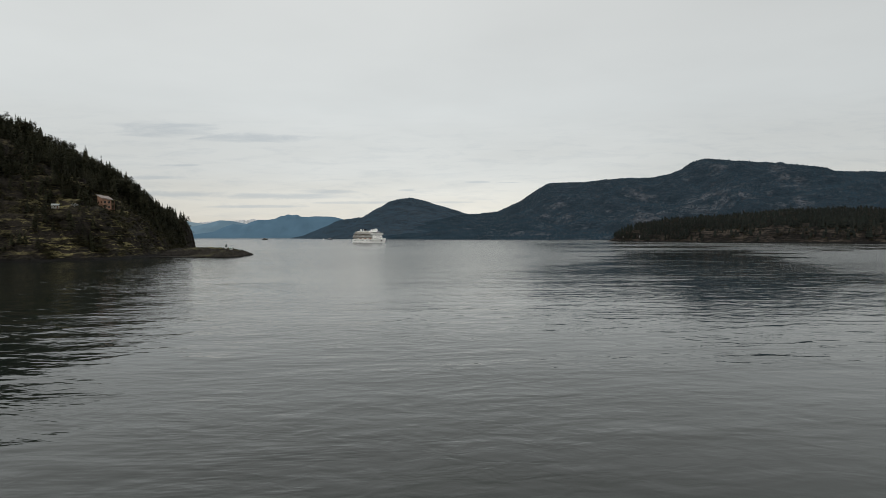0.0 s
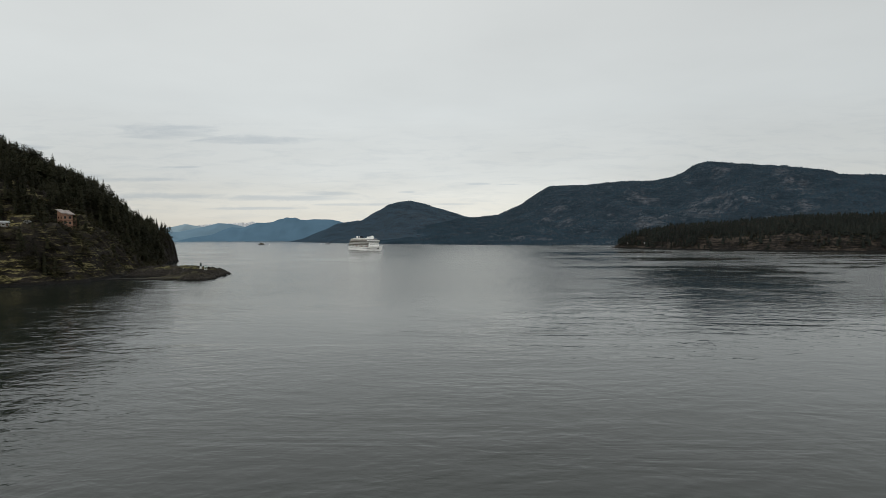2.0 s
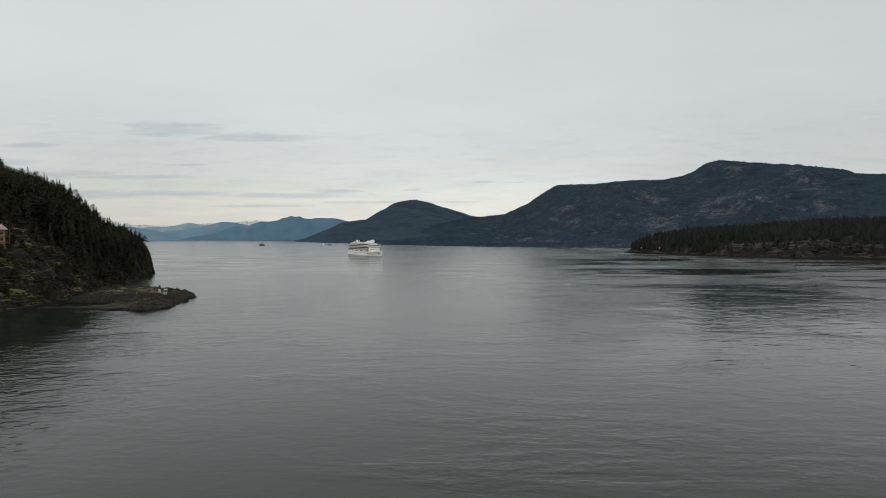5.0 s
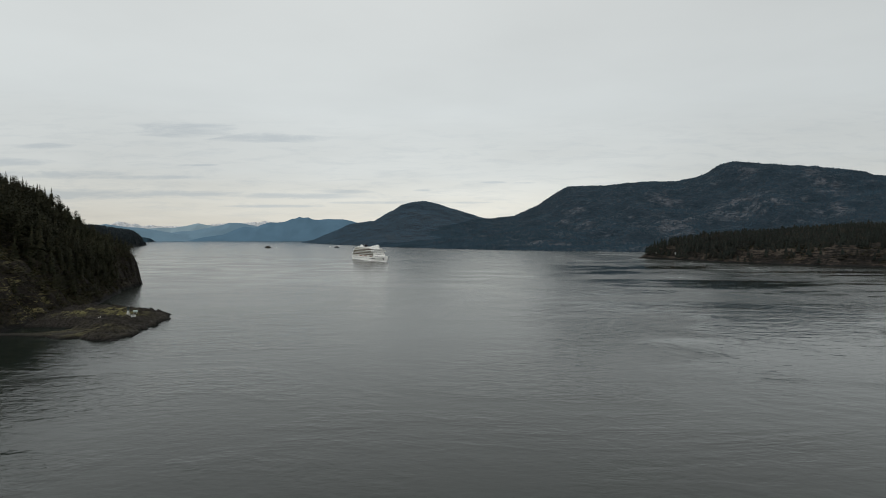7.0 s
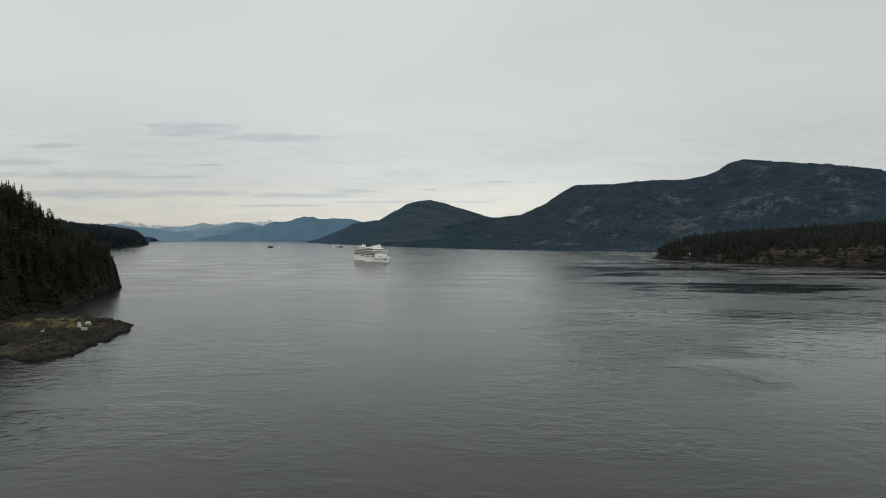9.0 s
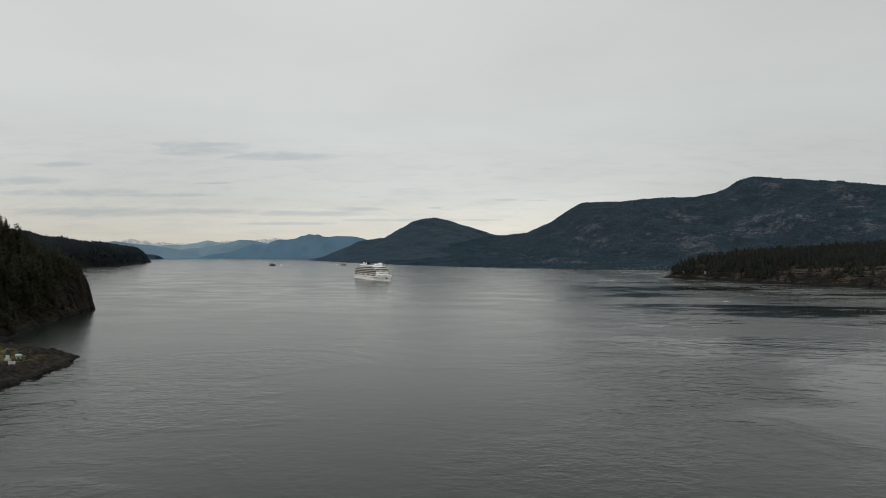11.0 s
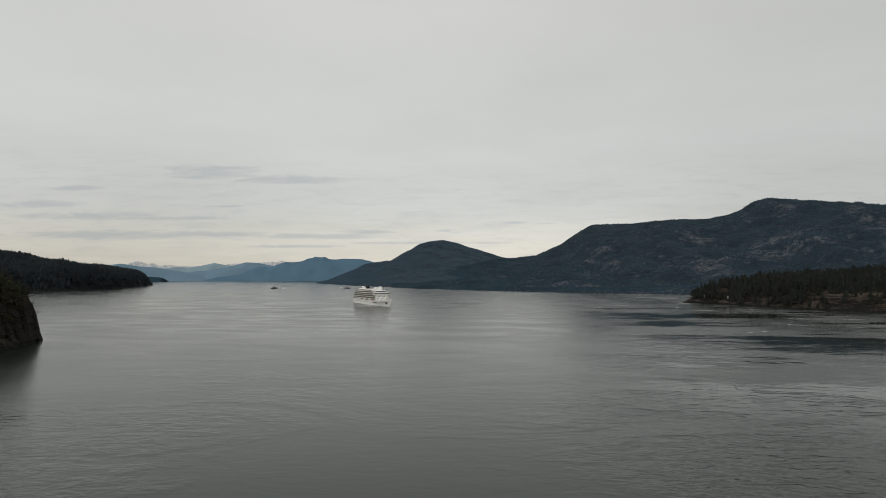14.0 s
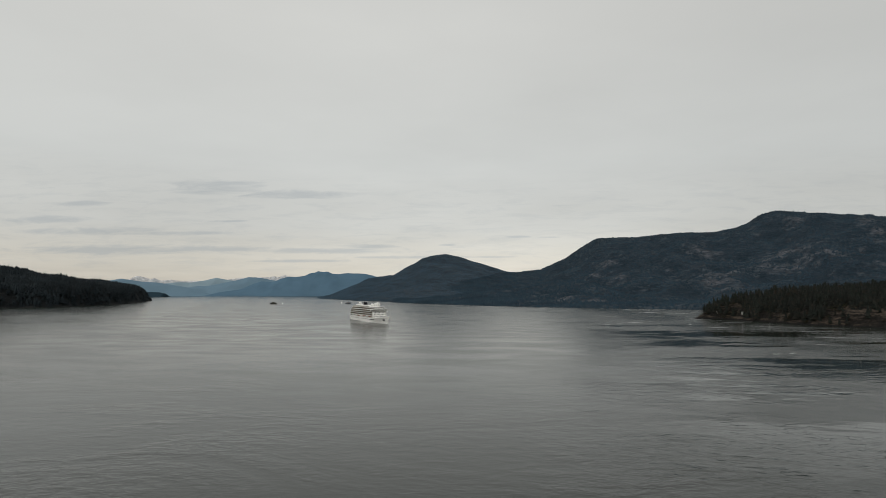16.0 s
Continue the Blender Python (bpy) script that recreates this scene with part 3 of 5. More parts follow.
def shelf_inland(x, y):
    return inside_distance(x, y, SHELF) + (fbm(x / 6, y / 6, 41, 4) - 0.5) * 10 + (fbm(x / 2.2, y / 2.2, 43, 2) - 0.5) * 3.5


def shelf_height(x, y):
    d = shelf_inland(x, y)
    h = np.interp(d, [-6, -1, 0, 1.5, 6, 14, 22], [-3, -0.7, 0, 0.75, 1.5, 2.5, 2.9])
    r = (fbm((x + 0.5 * y) / 13, (y - 0.5 * x) / 3.0, 44, 4) - 0.5) * 3.6 + (0.4 - np.abs(fbm(x / 4.5, y / 4.5, 47, 3) - 0.5) * 2) * 1.5
    q = ((x + 152 + (fbm(x / 5, y / 5, 48, 2) - 0.5) * 9) / 21) ** 2 + ((y - 328 - 0.1 * (x + 150)) / 7.5) ** 2
    low = np.clip((1.35 - q) / 0.7, 0, 1)
    r = r + (0.4 - np.abs(fbm(x / 2.0, y / 2.0, 49, 2) - 0.5) * 2) * 1.2
    # tilted beds that break off in low steps, and joints across them
    bed = (0.45 * x + 0.89 * y + (fbm(x / 8, y / 8, 51, 3) - 0.5) * 9) / 3.1
    r = r + (0.35 - 0.6 * (bed - np.floor(bed)) ** 1.6) * (0.5 + 1.1 * fbm(x / 10, y / 10, 52, 2))
    joint = np.abs(fbm(x / 7, y / 7, 53, 2) - 0.5)
    r = r - 0.5 * np.clip(1 - joint / 0.03, 0, 1)
    front = np.clip((327 - y) / 4, 0, 1) * np.clip((-116 - x) / 10, 0, 1)
    h = h * (1 - front) + np.minimum(h, 0.3 + 0.03 * (x + 142).clip(0, 40)) * front
    h = np.where(d > -0.5, np.maximum(h + r * np.clip(d / 5, 0.1, 1) * (1 - 0.88 * front), -0.5), h)
    return h * (1 - low) - 0.7 * low


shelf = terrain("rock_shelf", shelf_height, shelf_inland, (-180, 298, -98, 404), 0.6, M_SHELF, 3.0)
shelf_co = np.empty(len(shelf.data.vertices) * 3, np.float32)
shelf.data.vertices.foreach_get("co", shelf_co)
shelf_co = shelf_co.reshape(-1, 3)
# moss and grass on the high back of the shelf, bare rock seaward
grassy = np.exp(-(((shelf_co[:, 0] + 138) / 17) ** 2 + ((shelf_co[:, 1] - 354) / 13) ** 2) ** 2) + 0.45 * np.exp(-(((shelf_co[:, 0] + 128) / 18) ** 2 + ((shelf_co[:, 1] - 318) / 8) ** 2))
grassy = np.clip(grassy * (0.35 + 1.3 * fbm(shelf_co[:, 0] / 4, shelf_co[:, 1] / 4, 46, 3)), 0.03, 1)
shelf.data.attributes.new("moss", "FLOAT", "POINT").data.foreach_set("value", grassy.astype(np.float32))
tagged(shelf, "low weathered rock shelf with weed at the water's edge", "rock", kind="structure")

# ---- trees of the headland ----
rng = np.random.default_rng(4)
CROWNS = [conifer(rng, int(rng.integers(17, 24)), rng.uniform(0.14, 0.24), rng.uniform(0.08, 0.3)) for _ in range(8)] + [ragged_crown(rng, 12, 40) for _ in range(3)]
tx, ty = rng.uniform(-430, -155, 15000), rng.uniform(225, 705, 15000)
td = left_inland(tx, ty)
clear = fbm(tx / 26, ty / 26, 61, 3)
bluff = (ty < 385) & (td < 34)
chance = np.where(bluff, np.where(clear > 0.56, 0.5, 0.05), np.where(clear > 0.33, 0.95, 0.4)) * np.clip((td - 4) / 6, 0, 1)
chance = np.where((ty > 495) & (td < 11), np.where(td > 5.5, 0.4, 0.04), chance)
chance = np.where((ty > 395) & ~((ty > 492) & (td < 11)), np.maximum(chance, 0.8 * np.clip((td - 2.5) / 4, 0, 1)), chance)
ok = (td > 3) & (rng.random(15000) < chance)
for px, py, _ in (HOUSE, CABIN):
    ok &= np.hypot(tx - px, ty - py) > 7
ahead, aside = (tx - HOUSE[0]) * 0.54 - (ty - HOUSE[1]) * 0.84, (tx - HOUSE[0]) * 0.84 + (ty - HOUSE[1]) * 0.54
ok &= ~((ahead > 0) & (ahead < 30) & (np.abs(aside) < 6.5))
ok &= td < 190
tx, ty, td = tx[ok], ty[ok], td[ok]
tz = left_height(tx, ty) - 0.4
near_rank = np.argsort(td + np.abs(ty - 420) * 0.05)
single, rest = near_rank[:300], near_rank[300:]
tall_l = lambda n: (7.0 + 9.5 * rng.beta(1.6, 2.2, n)) * np.clip(0.9 + td[rest] / 300, 0.9, 1.25) * np.interp(ty[rest], [340, 370, 400, 440, 480, 530], [0.58, 0.82, 1.1, 1.1, 0.95, 0.9])
forest("conifer_woods", M_NEEDLES, (tx[rest], ty[rest], tz[rest]), CROWNS, rng, tall_l, "dense dark green conifers covering the headland", (0.8, 1.25))

protos = []
for cv, cf in CROWNS:
    h = 12.0
    crown_me = mesh_np("crown", cv * (h, h, h), cf, M_NEEDLES)
    v, f = rod((0, 0, -0.5), (0, 0, h * 0.96), 0.2, 0.03)
    vs, fs = [v], [f]
    for k in range(6):
        a, z = 1.3 * k, 0.8 + 0.5 * k
        bv, bf = rod((0, 0, z), (math.cos(a) * 0.9, math.sin(a) * 0.9, z - 0.12), 0.05, 0.015, 4)
        fs.append(bf + sum(len(q) for q in vs))
        vs.append(bv)
    protos.append((crown_me, mesh_np("trunk", np.concatenate(vs), np.concatenate(fs), M_BARK)))
for i in single:
    crown_me, trunk_me = protos[int(rng.integers(0, len(protos)))]
    root = new("conifer_tree")
    s = rng.uniform(0.5, 1.15) * (0.6 if ty[i] < 385 and td[i] < 34 else 0.75 if td[i] < 12 else 1)
    root.matrix_basis = pose(tx[i], ty[i], tz[i], rng.uniform(-3, 3), rng.uniform(-3, 3), rng.uniform(0, 360)) @ Matrix.Diagonal((s * rng.uniform(0.85, 1.2), s * rng.uniform(0.85, 1.2), s, 1))
    for nm, me in (("trunk", trunk_me), ("crown", crown_me)):
        o = new(nm, me)
        o.parent = root
    size_word = "tall" if s > 0.9 else "small" if s < 0.6 else "medium"
    tagged(root, size_word + " dark green fir rooted on the rocky headland", "tree", "headland firs")

# ---- brush on the bluff ----
M_BRUSH = foliage("olive_brush", [(0.018, 0.02, 0.008), (0.035, 0.034, 0.012), (0.045, 0.034, 0.016), (0.022, 0.026, 0.010)])
BRUSH = []
for _ in range(5):
    bv, bf = tuft_cloud(rng, (0, 0, 0.45), 0.6, 34, 0.75)
    BRUSH.append((np.array(bv), np.array(bf)))
qx, qy = rng.uniform(-250, -150, 14000), rng.uniform(225, 570, 14000)
qd, qc = left_inland(qx, qy), fbm(qx / 12, qy / 12, 66, 3)
ok = (qd > 2) & (qd < 60) & (rng.random(14000) < np.where((qy > 385) & (qy < 500), 0.95, np.where(qc > 0.50, 0.8, 0.24)))
for bx, by, _ in (HOUSE, CABIN):
    ok &= np.hypot(qx - bx, qy - by) > 6.5
qx, qy = qx[ok], qy[ok]
brush = forest("bluff_brush", M_BRUSH, (qx, qy, left_height(qx, qy) - 0.3), BRUSH, rng, lambda n: rng.uniform(0.9, 3.2, n), "olive and brown brush growing between mossy ledges", (0.8, 1.5))
brush["category"] = "brush"

# ---- island across the channel ----
RIGHT_SHORE = [(296, 1096), (306, 1082), (318, 1062), (326, 1040), (338, 1000), (351, 963), (372, 926), (395, 896), (420, 870), (441, 853), (485, 803), (560, 745), (680, 690),
               (900, 650), (1300, 700), (1300, 1250), (900, 1320), (600, 1300), (430, 1230), (340, 1130)]
RIGHT_PROFILE = np.array([(-8, -4), (0, 0), (3, 1.5), (7, 4), (14, 12), (24, 18), (60, 26), (110, 34), (180, 41), (300, 46), (500, 48)]).T


def right_inland(x, y):
    return inside_distance(x, y, RIGHT_SHORE) + (fbm(x / 30, y / 30, 71, 3) - 0.5) * 16


def right_height(x, y):
    d = right_inland(x, y)
    h = np.interp(d, *RIGHT_PROFILE)
    h = h + ((fbm(x / 60, y / 60, 73, 3) - 0.5) * 12 + (fbm(x / 12, y / 12, 75, 3) - 0.5) * 6) * np.clip((d - 2) / 30, 0, 1)
    fl = np.floor(h / 4.0)
    return np.where(d > 2, h * 0.4 + 0.6 * 4.0 * (fl + np.clip((h / 4.0 - fl - 0.4) / 0.5, 0, 1)), h)


right_land = terrain("island_ground", right_height, right_inland, (280, 640, 900, 1340), 2.6, M_RIGHT_GROUND)
tagged(right_land, "low wooded island with bare reddish rock cliffs along its shore", "island", kind="structure")
rx, ry = rng.uniform(290, 950, 36000), rng.uniform(650, 1320, 36000)
rd = right_inland(rx, ry)
rclear = fbm(rx / 45, ry / 45, 81, 3)
cliff = (rd < 34) & (ry < 1000)
ok = (rd > 5) & (rd < 260) & (rng.random(36000) < np.where(cliff, np.where(rclear > 0.42, 0.9, 0.3) * np.where((rx > 375) & (rx < 520) & (rd < 30), 0.4, 1), np.where(rclear > 0.3, 1.0, 0.5)))
rx, ry = rx[ok], ry[ok]
SPIRES = [spire(7, 5, rng, rng.uniform(0.16, 0.27)) for _ in range(5)] + [ragged_crown(rng, 6, 9) for _ in range(5)]
forest("island_woods", M_NEEDLES_FAR, (rx, ry, right_height(rx, ry) - 0.5), SPIRES, rng, lambda n: 4.5 + 12 * rng.beta(1.8, 2.8, n), "dark conifers covering the low island", (1.0, 1.5))

ix, iy = rng.uniform(290, 620, 9000), rng.uniform(680, 1110, 9000)
idd, ic = right_inland(ix, iy), fbm(ix / 18, iy / 18, 68, 3)
ok = (idd > 4) & (idd < 55) & (rng.random(9000) < np.where(ic > 0.5, 0.7, 0.12))
ix, iy = ix[ok], iy[ok]
island_brush = forest("island_brush", M_BRUSH, (ix, iy, right_height(ix, iy) - 0.3), BRUSH, rng, lambda n: rng.uniform(1.2, 4.0, n), "olive and brown brush along the island's cliffs", (0.8, 1.4))
island_brush["category"] = "brush"

# ---- mountains across the channel ----
RANGE_SHORE = [(-260, 2110), (-186, 1985), (-10, 1750), (132, 1629), (254, 1525), (372, 1483), (480, 1440), (700, 1390), (1000, 1330), (1500, 1220), (2300, 1000)]
RANGE_CREST = [(-330, 2600, 21), (-160, 2760, 51), (0, 2900, 87), (100, 3020, 111), (172, 3108, 119), (282, 3110, 133), (392, 3100, 183), (458, 3090, 230), (540, 3125, 276),
               (640, 3115, 280), (795, 3085, 289), (911, 3020, 292), (1005, 2952, 285), (1082, 2915, 304), (1125, 2895, 317), (1165, 2870, 349), (1215, 2842, 363),
               (1306, 2800, 357), (1405, 2715, 335), (1480, 2640, 311), (1545, 2560, 299), (1610, 2525, 278), (1690, 2440, 263), (1950, 2250, 233), (2500, 1900, 183)]
CLIFFS = [(1043, 2290, 60), (1041, 2391, 60), (965, 2325, 65), (1108, 2249, 35), (672, 1906, 45), (641, 2033, 38), (693, 2046, 42), (498, 2647, 42), (407, 2530, 36), (453, 2307, 36), (335, 2794, 40),
          (151, 1850, 26), (216, 1726, 26), (273, 1697, 26), (1175, 2651, 42), (1373, 2450, 50), (1353, 2345, 42), (1239, 2149, 45), (866, 2624, 45), (815, 2300, 30)]


def openness(x, y):
    """How bare of trees the range is: a few crags, with thin spots round them."""
    f = (0.33 - fbm(x / 150, y / 150, 85, 4)) * 1.6
    f = np.maximum(f, np.clip((fbm(x / 30, y / 17, 77, 3) - 0.70) * 5, 0, 0.5))
    for bx, by, br in CLIFFS:
        f = f + 1.5 * np.exp(-((x - bx) ** 2 + (y - by) ** 2) / br**2) * np.clip((fbm(x / 30, y / 17, 89, 4) - 0.43) * 7, 0, 1)
    return f


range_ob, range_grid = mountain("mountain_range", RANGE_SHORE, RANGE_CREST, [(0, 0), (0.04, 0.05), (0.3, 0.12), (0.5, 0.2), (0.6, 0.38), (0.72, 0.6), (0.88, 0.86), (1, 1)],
                                M_MOUNTAIN_HAZED, 260, 110, 62, 230, 5, 500.0, lambda x, y: np.clip((openness(x, y) - 0.15) * 2.0, 0, 1))
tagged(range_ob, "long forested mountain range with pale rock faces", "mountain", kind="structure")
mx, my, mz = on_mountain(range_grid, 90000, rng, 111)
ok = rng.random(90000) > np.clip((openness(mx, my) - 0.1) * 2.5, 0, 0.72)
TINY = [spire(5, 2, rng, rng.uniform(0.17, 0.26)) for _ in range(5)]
forest("mountain_woods", M_NEEDLES_MOUNTAIN_HAZED, (mx[ok], my[ok], mz[ok] - 1), TINY, rng, lambda n: 3.0 + 4.5 * rng.beta(1.5, 2.5, n), "dark conifer forest covering the mountain slopes, tinted blue for haze", (2.2, 3.3))

HILL_SHORE = [(-760, 3080), (-709, 2945), (-449, 2430), (-300, 2240), (-150, 2150), (60, 2100), (300, 2060)]
HILL_CREST = [(-816, 3347, 2), (-774, 3409, 12), (-713, 3453, 44), (-639, 3488, 78), (-599, 3515, 102), (-525, 3538, 114), (-439, 3549, 120), (-391, 3545, 147), (-339, 3541, 182), (-287, 3535, 209),
              (-235, 3529, 221), (-173, 3523, 223), (-91, 3526, 211), (-9, 3527, 184), (72, 3527, 158), (154, 3524, 133), (236, 3520, 126), (420, 3490, 100)]
hill_ob, hill_grid = mountain("rounded_hill", HILL_SHORE, HILL_CREST, [(0, 0), (0.04, 0.05), (0.3, 0.22), (0.55, 0.45), (0.8, 0.82), (0.93, 0.97), (1, 1)], M_MOUNTAIN_HAZED, 120, 60, 26, 220, 15)
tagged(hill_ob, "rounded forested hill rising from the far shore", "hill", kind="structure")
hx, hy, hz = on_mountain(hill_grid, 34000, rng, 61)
forest("hill_woods", M_NEEDLES_HILL_HAZED, (hx, hy, hz - 1), TINY, rng, lambda n: rng.uniform(2.5, 5.5, n), "dense hazy blue-green forest on the rounded hill", (2.0, 3.2))

# ---- wooded points further up the channel ----
POINT_SHORE = [(-1120, 1380), (-985, 1440), (-940, 1475), (-905, 1510), (-900, 1620), (-905, 1765), (-960, 1850), (-1012, 2030), (-1098, 2240), (-1146, 2330), (-1230, 2420), (-1600, 2500),
               (-1900, 2300), (-1900, 1400)]
POINT_PROFILE = np.array([(-8, -4), (0, 0), (6, 2), (10, 9), (20, 28), (38, 40), (110, 51), (210, 60), (300, 78), (420, 102), (700, 106)]).T


def point_inland(x, y):
    return inside_distance(x, y, POINT_SHORE) + (fbm(x / 50, y / 50, 101, 3) - 0.5) * 24


def point_height(x, y):
    d = point_inland(x, y)
    knoll = 14 * np.exp(-(((x + 1225) / 45) ** 2 + ((y - 1770) / 70) ** 2) ** 1.5)
    return np.interp(d, *POINT_PROFILE) + knoll + (fbm(x / 90, y / 90, 103, 4) - 0.5) * 26 * np.clip((d - 4) / 60, 0, 1)


point_land = terrain("wooded_point_ground", point_height, point_inland, (-1700, 1400, -880, 2460), 7.0, ledges("point_rock", (0.008, 0.010, 0.011), (0.016, 0.019, 0.021), (0.05, 0.05, 0.05), 0.35, 0.58), 10, True)
tagged(point_land, "dark forested point with a low rocky shore", "headland", kind="structure")
px, py = rng.uniform(-1650, -890, 42000), rng.uniform(1420, 2450, 42000)
pd = point_inland(px, py)
ok = (pd > 5) & (pd < 420) & (rng.random(42000) < 0.92)
px, py = px[ok], py[ok]
forest("point_woods", M_NEEDLES_POINT, (px, py, point_height(px, py) - 1), SPIRES, rng, lambda n: 6 + 10 * rng.beta(1.5, 2.5, n), "dark conifers covering the wooded point", (1.5, 2.3))
# ---- blue hills at the end of the channel ----
def far_range(name, crest, foot, mat, label, seed, rough=24.0, size=110.0, near=0.88):
    crest = [(10 + (x - 10) * near, 130 + (y - 130) * near, 30 + (z - 30) * near) for x, y, z in crest]
    shore = [(x, y - foot * near) for x, y, z in crest]
    ob, grid = mountain(name, shore, crest, [(0, 0), (0.25, 0.3), (0.6, 0.72), (0.85, 0.93), (1, 1)], mat, 140, 24, rough, size, seed, 60)
    tagged(ob, label, "hills", kind="structure")
    return grid


# haze is painted into these colours, paler for the ranges further off
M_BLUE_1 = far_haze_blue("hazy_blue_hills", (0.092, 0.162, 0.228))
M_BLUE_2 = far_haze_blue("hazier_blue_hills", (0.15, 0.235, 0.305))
M_BLUE_3 = far_haze_blue("palest_haze_blue_hills", (0.235, 0.32, 0.375))
M_SNOW = ground("snowy_peaks", (0.93, 0.94, 0.96), (0.16, 0.23, 0.30), (0.95, 0.95, 0.97), 0.13, 1, 0.2)
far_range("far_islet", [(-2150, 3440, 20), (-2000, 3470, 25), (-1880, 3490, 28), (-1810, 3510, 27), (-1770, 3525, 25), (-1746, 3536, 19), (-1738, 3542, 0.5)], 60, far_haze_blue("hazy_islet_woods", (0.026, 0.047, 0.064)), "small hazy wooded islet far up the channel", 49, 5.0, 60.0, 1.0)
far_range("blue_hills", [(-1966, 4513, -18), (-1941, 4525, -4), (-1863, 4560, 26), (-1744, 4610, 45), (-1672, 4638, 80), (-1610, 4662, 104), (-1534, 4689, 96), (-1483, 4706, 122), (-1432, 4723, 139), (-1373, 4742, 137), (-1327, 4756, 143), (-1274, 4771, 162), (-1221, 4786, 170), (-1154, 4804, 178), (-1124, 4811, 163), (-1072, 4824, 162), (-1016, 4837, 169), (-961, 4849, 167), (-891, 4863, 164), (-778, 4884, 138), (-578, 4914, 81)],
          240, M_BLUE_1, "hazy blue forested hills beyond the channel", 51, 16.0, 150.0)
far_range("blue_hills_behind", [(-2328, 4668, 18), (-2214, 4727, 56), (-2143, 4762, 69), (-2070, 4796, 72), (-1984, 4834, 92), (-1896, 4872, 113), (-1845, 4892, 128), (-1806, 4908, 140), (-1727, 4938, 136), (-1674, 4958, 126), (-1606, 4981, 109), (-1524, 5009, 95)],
          120, M_BLUE_2, "paler haze-blue hills further off", 53, 8.0, 120.0)
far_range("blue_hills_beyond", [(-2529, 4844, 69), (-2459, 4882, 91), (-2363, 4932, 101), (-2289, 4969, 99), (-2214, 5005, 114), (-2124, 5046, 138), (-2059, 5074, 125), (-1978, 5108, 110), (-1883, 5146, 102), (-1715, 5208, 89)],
          120, M_BLUE_3, "pale haze-blue hills fading along the horizon", 59, 6.0, 120.0)
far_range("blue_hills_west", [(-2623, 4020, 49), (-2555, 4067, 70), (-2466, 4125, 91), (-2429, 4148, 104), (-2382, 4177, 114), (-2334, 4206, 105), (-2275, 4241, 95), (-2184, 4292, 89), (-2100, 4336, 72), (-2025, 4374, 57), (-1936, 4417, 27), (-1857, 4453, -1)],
          100, M_BLUE_2, "pale haze-blue hills along the horizon", 55, 7.0, 120.0)
far_range("snow_mountains", [(x, y, 30 + (z - 30) * 0.80) for x, y, z in [(-3156, 4867, 108), (-3103, 4903, 126), (-3080, 4918, 147), (-3049, 4938, 141), (-3005, 4967, 137), (-2937, 5010, 138), (-2856, 5059, 152), (-2819, 5081, 184), (-2792, 5097, 181), (-2755, 5118, 172), (-2724, 5136, 154), (-2698, 5150, 162), (-2662, 5170, 138), (-2599, 5204, 149), (-2522, 5244, 138), (-2416, 5296, 141), (-2266, 5366, 131), (-2155, 5414, 163), (-2083, 5444, 172), (-1981, 5484, 180), (-1877, 5522, 184), (-1820, 5542, 194), (-1786, 5554, 188), (-1737, 5570, 207), (-1706, 5580, 194), (-1647, 5599, 186), (-1521, 5637, 167)]],
          40, M_SNOW, "snow-covered mountains on the horizon", 57, 16, 40)

# ---- things: building helpers ----
def box(bm, x0, y0, z0, x1, y1, z1, bevel=0.0):
    v = [bm.verts.new((x, y, z)) for z in (z0, z1) for x, y in ((x0, y0), (x1, y0), (x1, y1), (x0, y1))]
    fs = [bm.faces.new([v[i] for i in q]) for q in ((3, 2, 1, 0), (4, 5, 6, 7), (0, 1, 5, 4), (1, 2, 6, 5), (2, 3, 7, 6), (3, 0, 4, 7))]
    if bevel:
        es = list({e for f in fs for e in f.edges})
        bmesh.ops.bevel(bm, geom=es, offset=bevel, segments=1, affect="EDGES")
    return bm


def boxed(*a, bevel=0.0):
    return box(bmesh.new(), *a, bevel=bevel)


def loft(bm, rings, cap=True):
    """Skin between closed rings of equally many points."""
    vs = [[bm.verts.new(p) for p in r] for r in rings]
    n = len(vs[0])
    for a, b in zip(vs, vs[1:]):
        for i in range(n):
            bm.faces.new((a[i], a[(i + 1) % n], b[(i + 1) % n], b[i]))
    if cap:
        bm.faces.new(vs[0][::-1])
        bm.faces.new(vs[-1])
    bmesh.ops.recalc_face_normals(bm, faces=bm.faces)
    return bm


def pole(bm, p0, p1, r0, r1, sides=8):
    p0, p1 = Vector(p0), Vector(p1)
    q = (p1 - p0).to_track_quat("Z", "Y")
    ring = lambda p, r: [p + q @ Vector((r * math.cos(6.2832 * i / sides), r * math.sin(6.2832 * i / sides), 0)) for i in range(sides)]
    return loft(bm, [ring(p0, r0), ring(p1, r1)])


def ball(bm, c, r, u=12, v=8, squash=1.0):
    bmesh.ops.create_uvsphere(bm, u_segments=u, v_segments=v, radius=r, matrix=Matrix.Translation(c) @ Matrix.Diagonal((1, 1, squash, 1)))
    return bm


M_WHITE = plain("white_ship_paint", (0.86, 0.86, 0.84), 0.35, 0, 0.04, 0.2)
M_CABIN_GLASS = plain("dark_cabin_glass", (0.05, 0.05, 0.05), 0.12, 0, 0.2, 0.6)
# the shade inside the balconies is painted into this wall colour
M_BALCONY = plain("shaded_balcony_wall", (0.11, 0.10, 0.085), 0.6, 0, 0.25, 0.5)
M_RAIL_GLASS = plain("balcony_rail", (0.46, 0.46, 0.43), 0.25, 0, 0.1, 0.8)
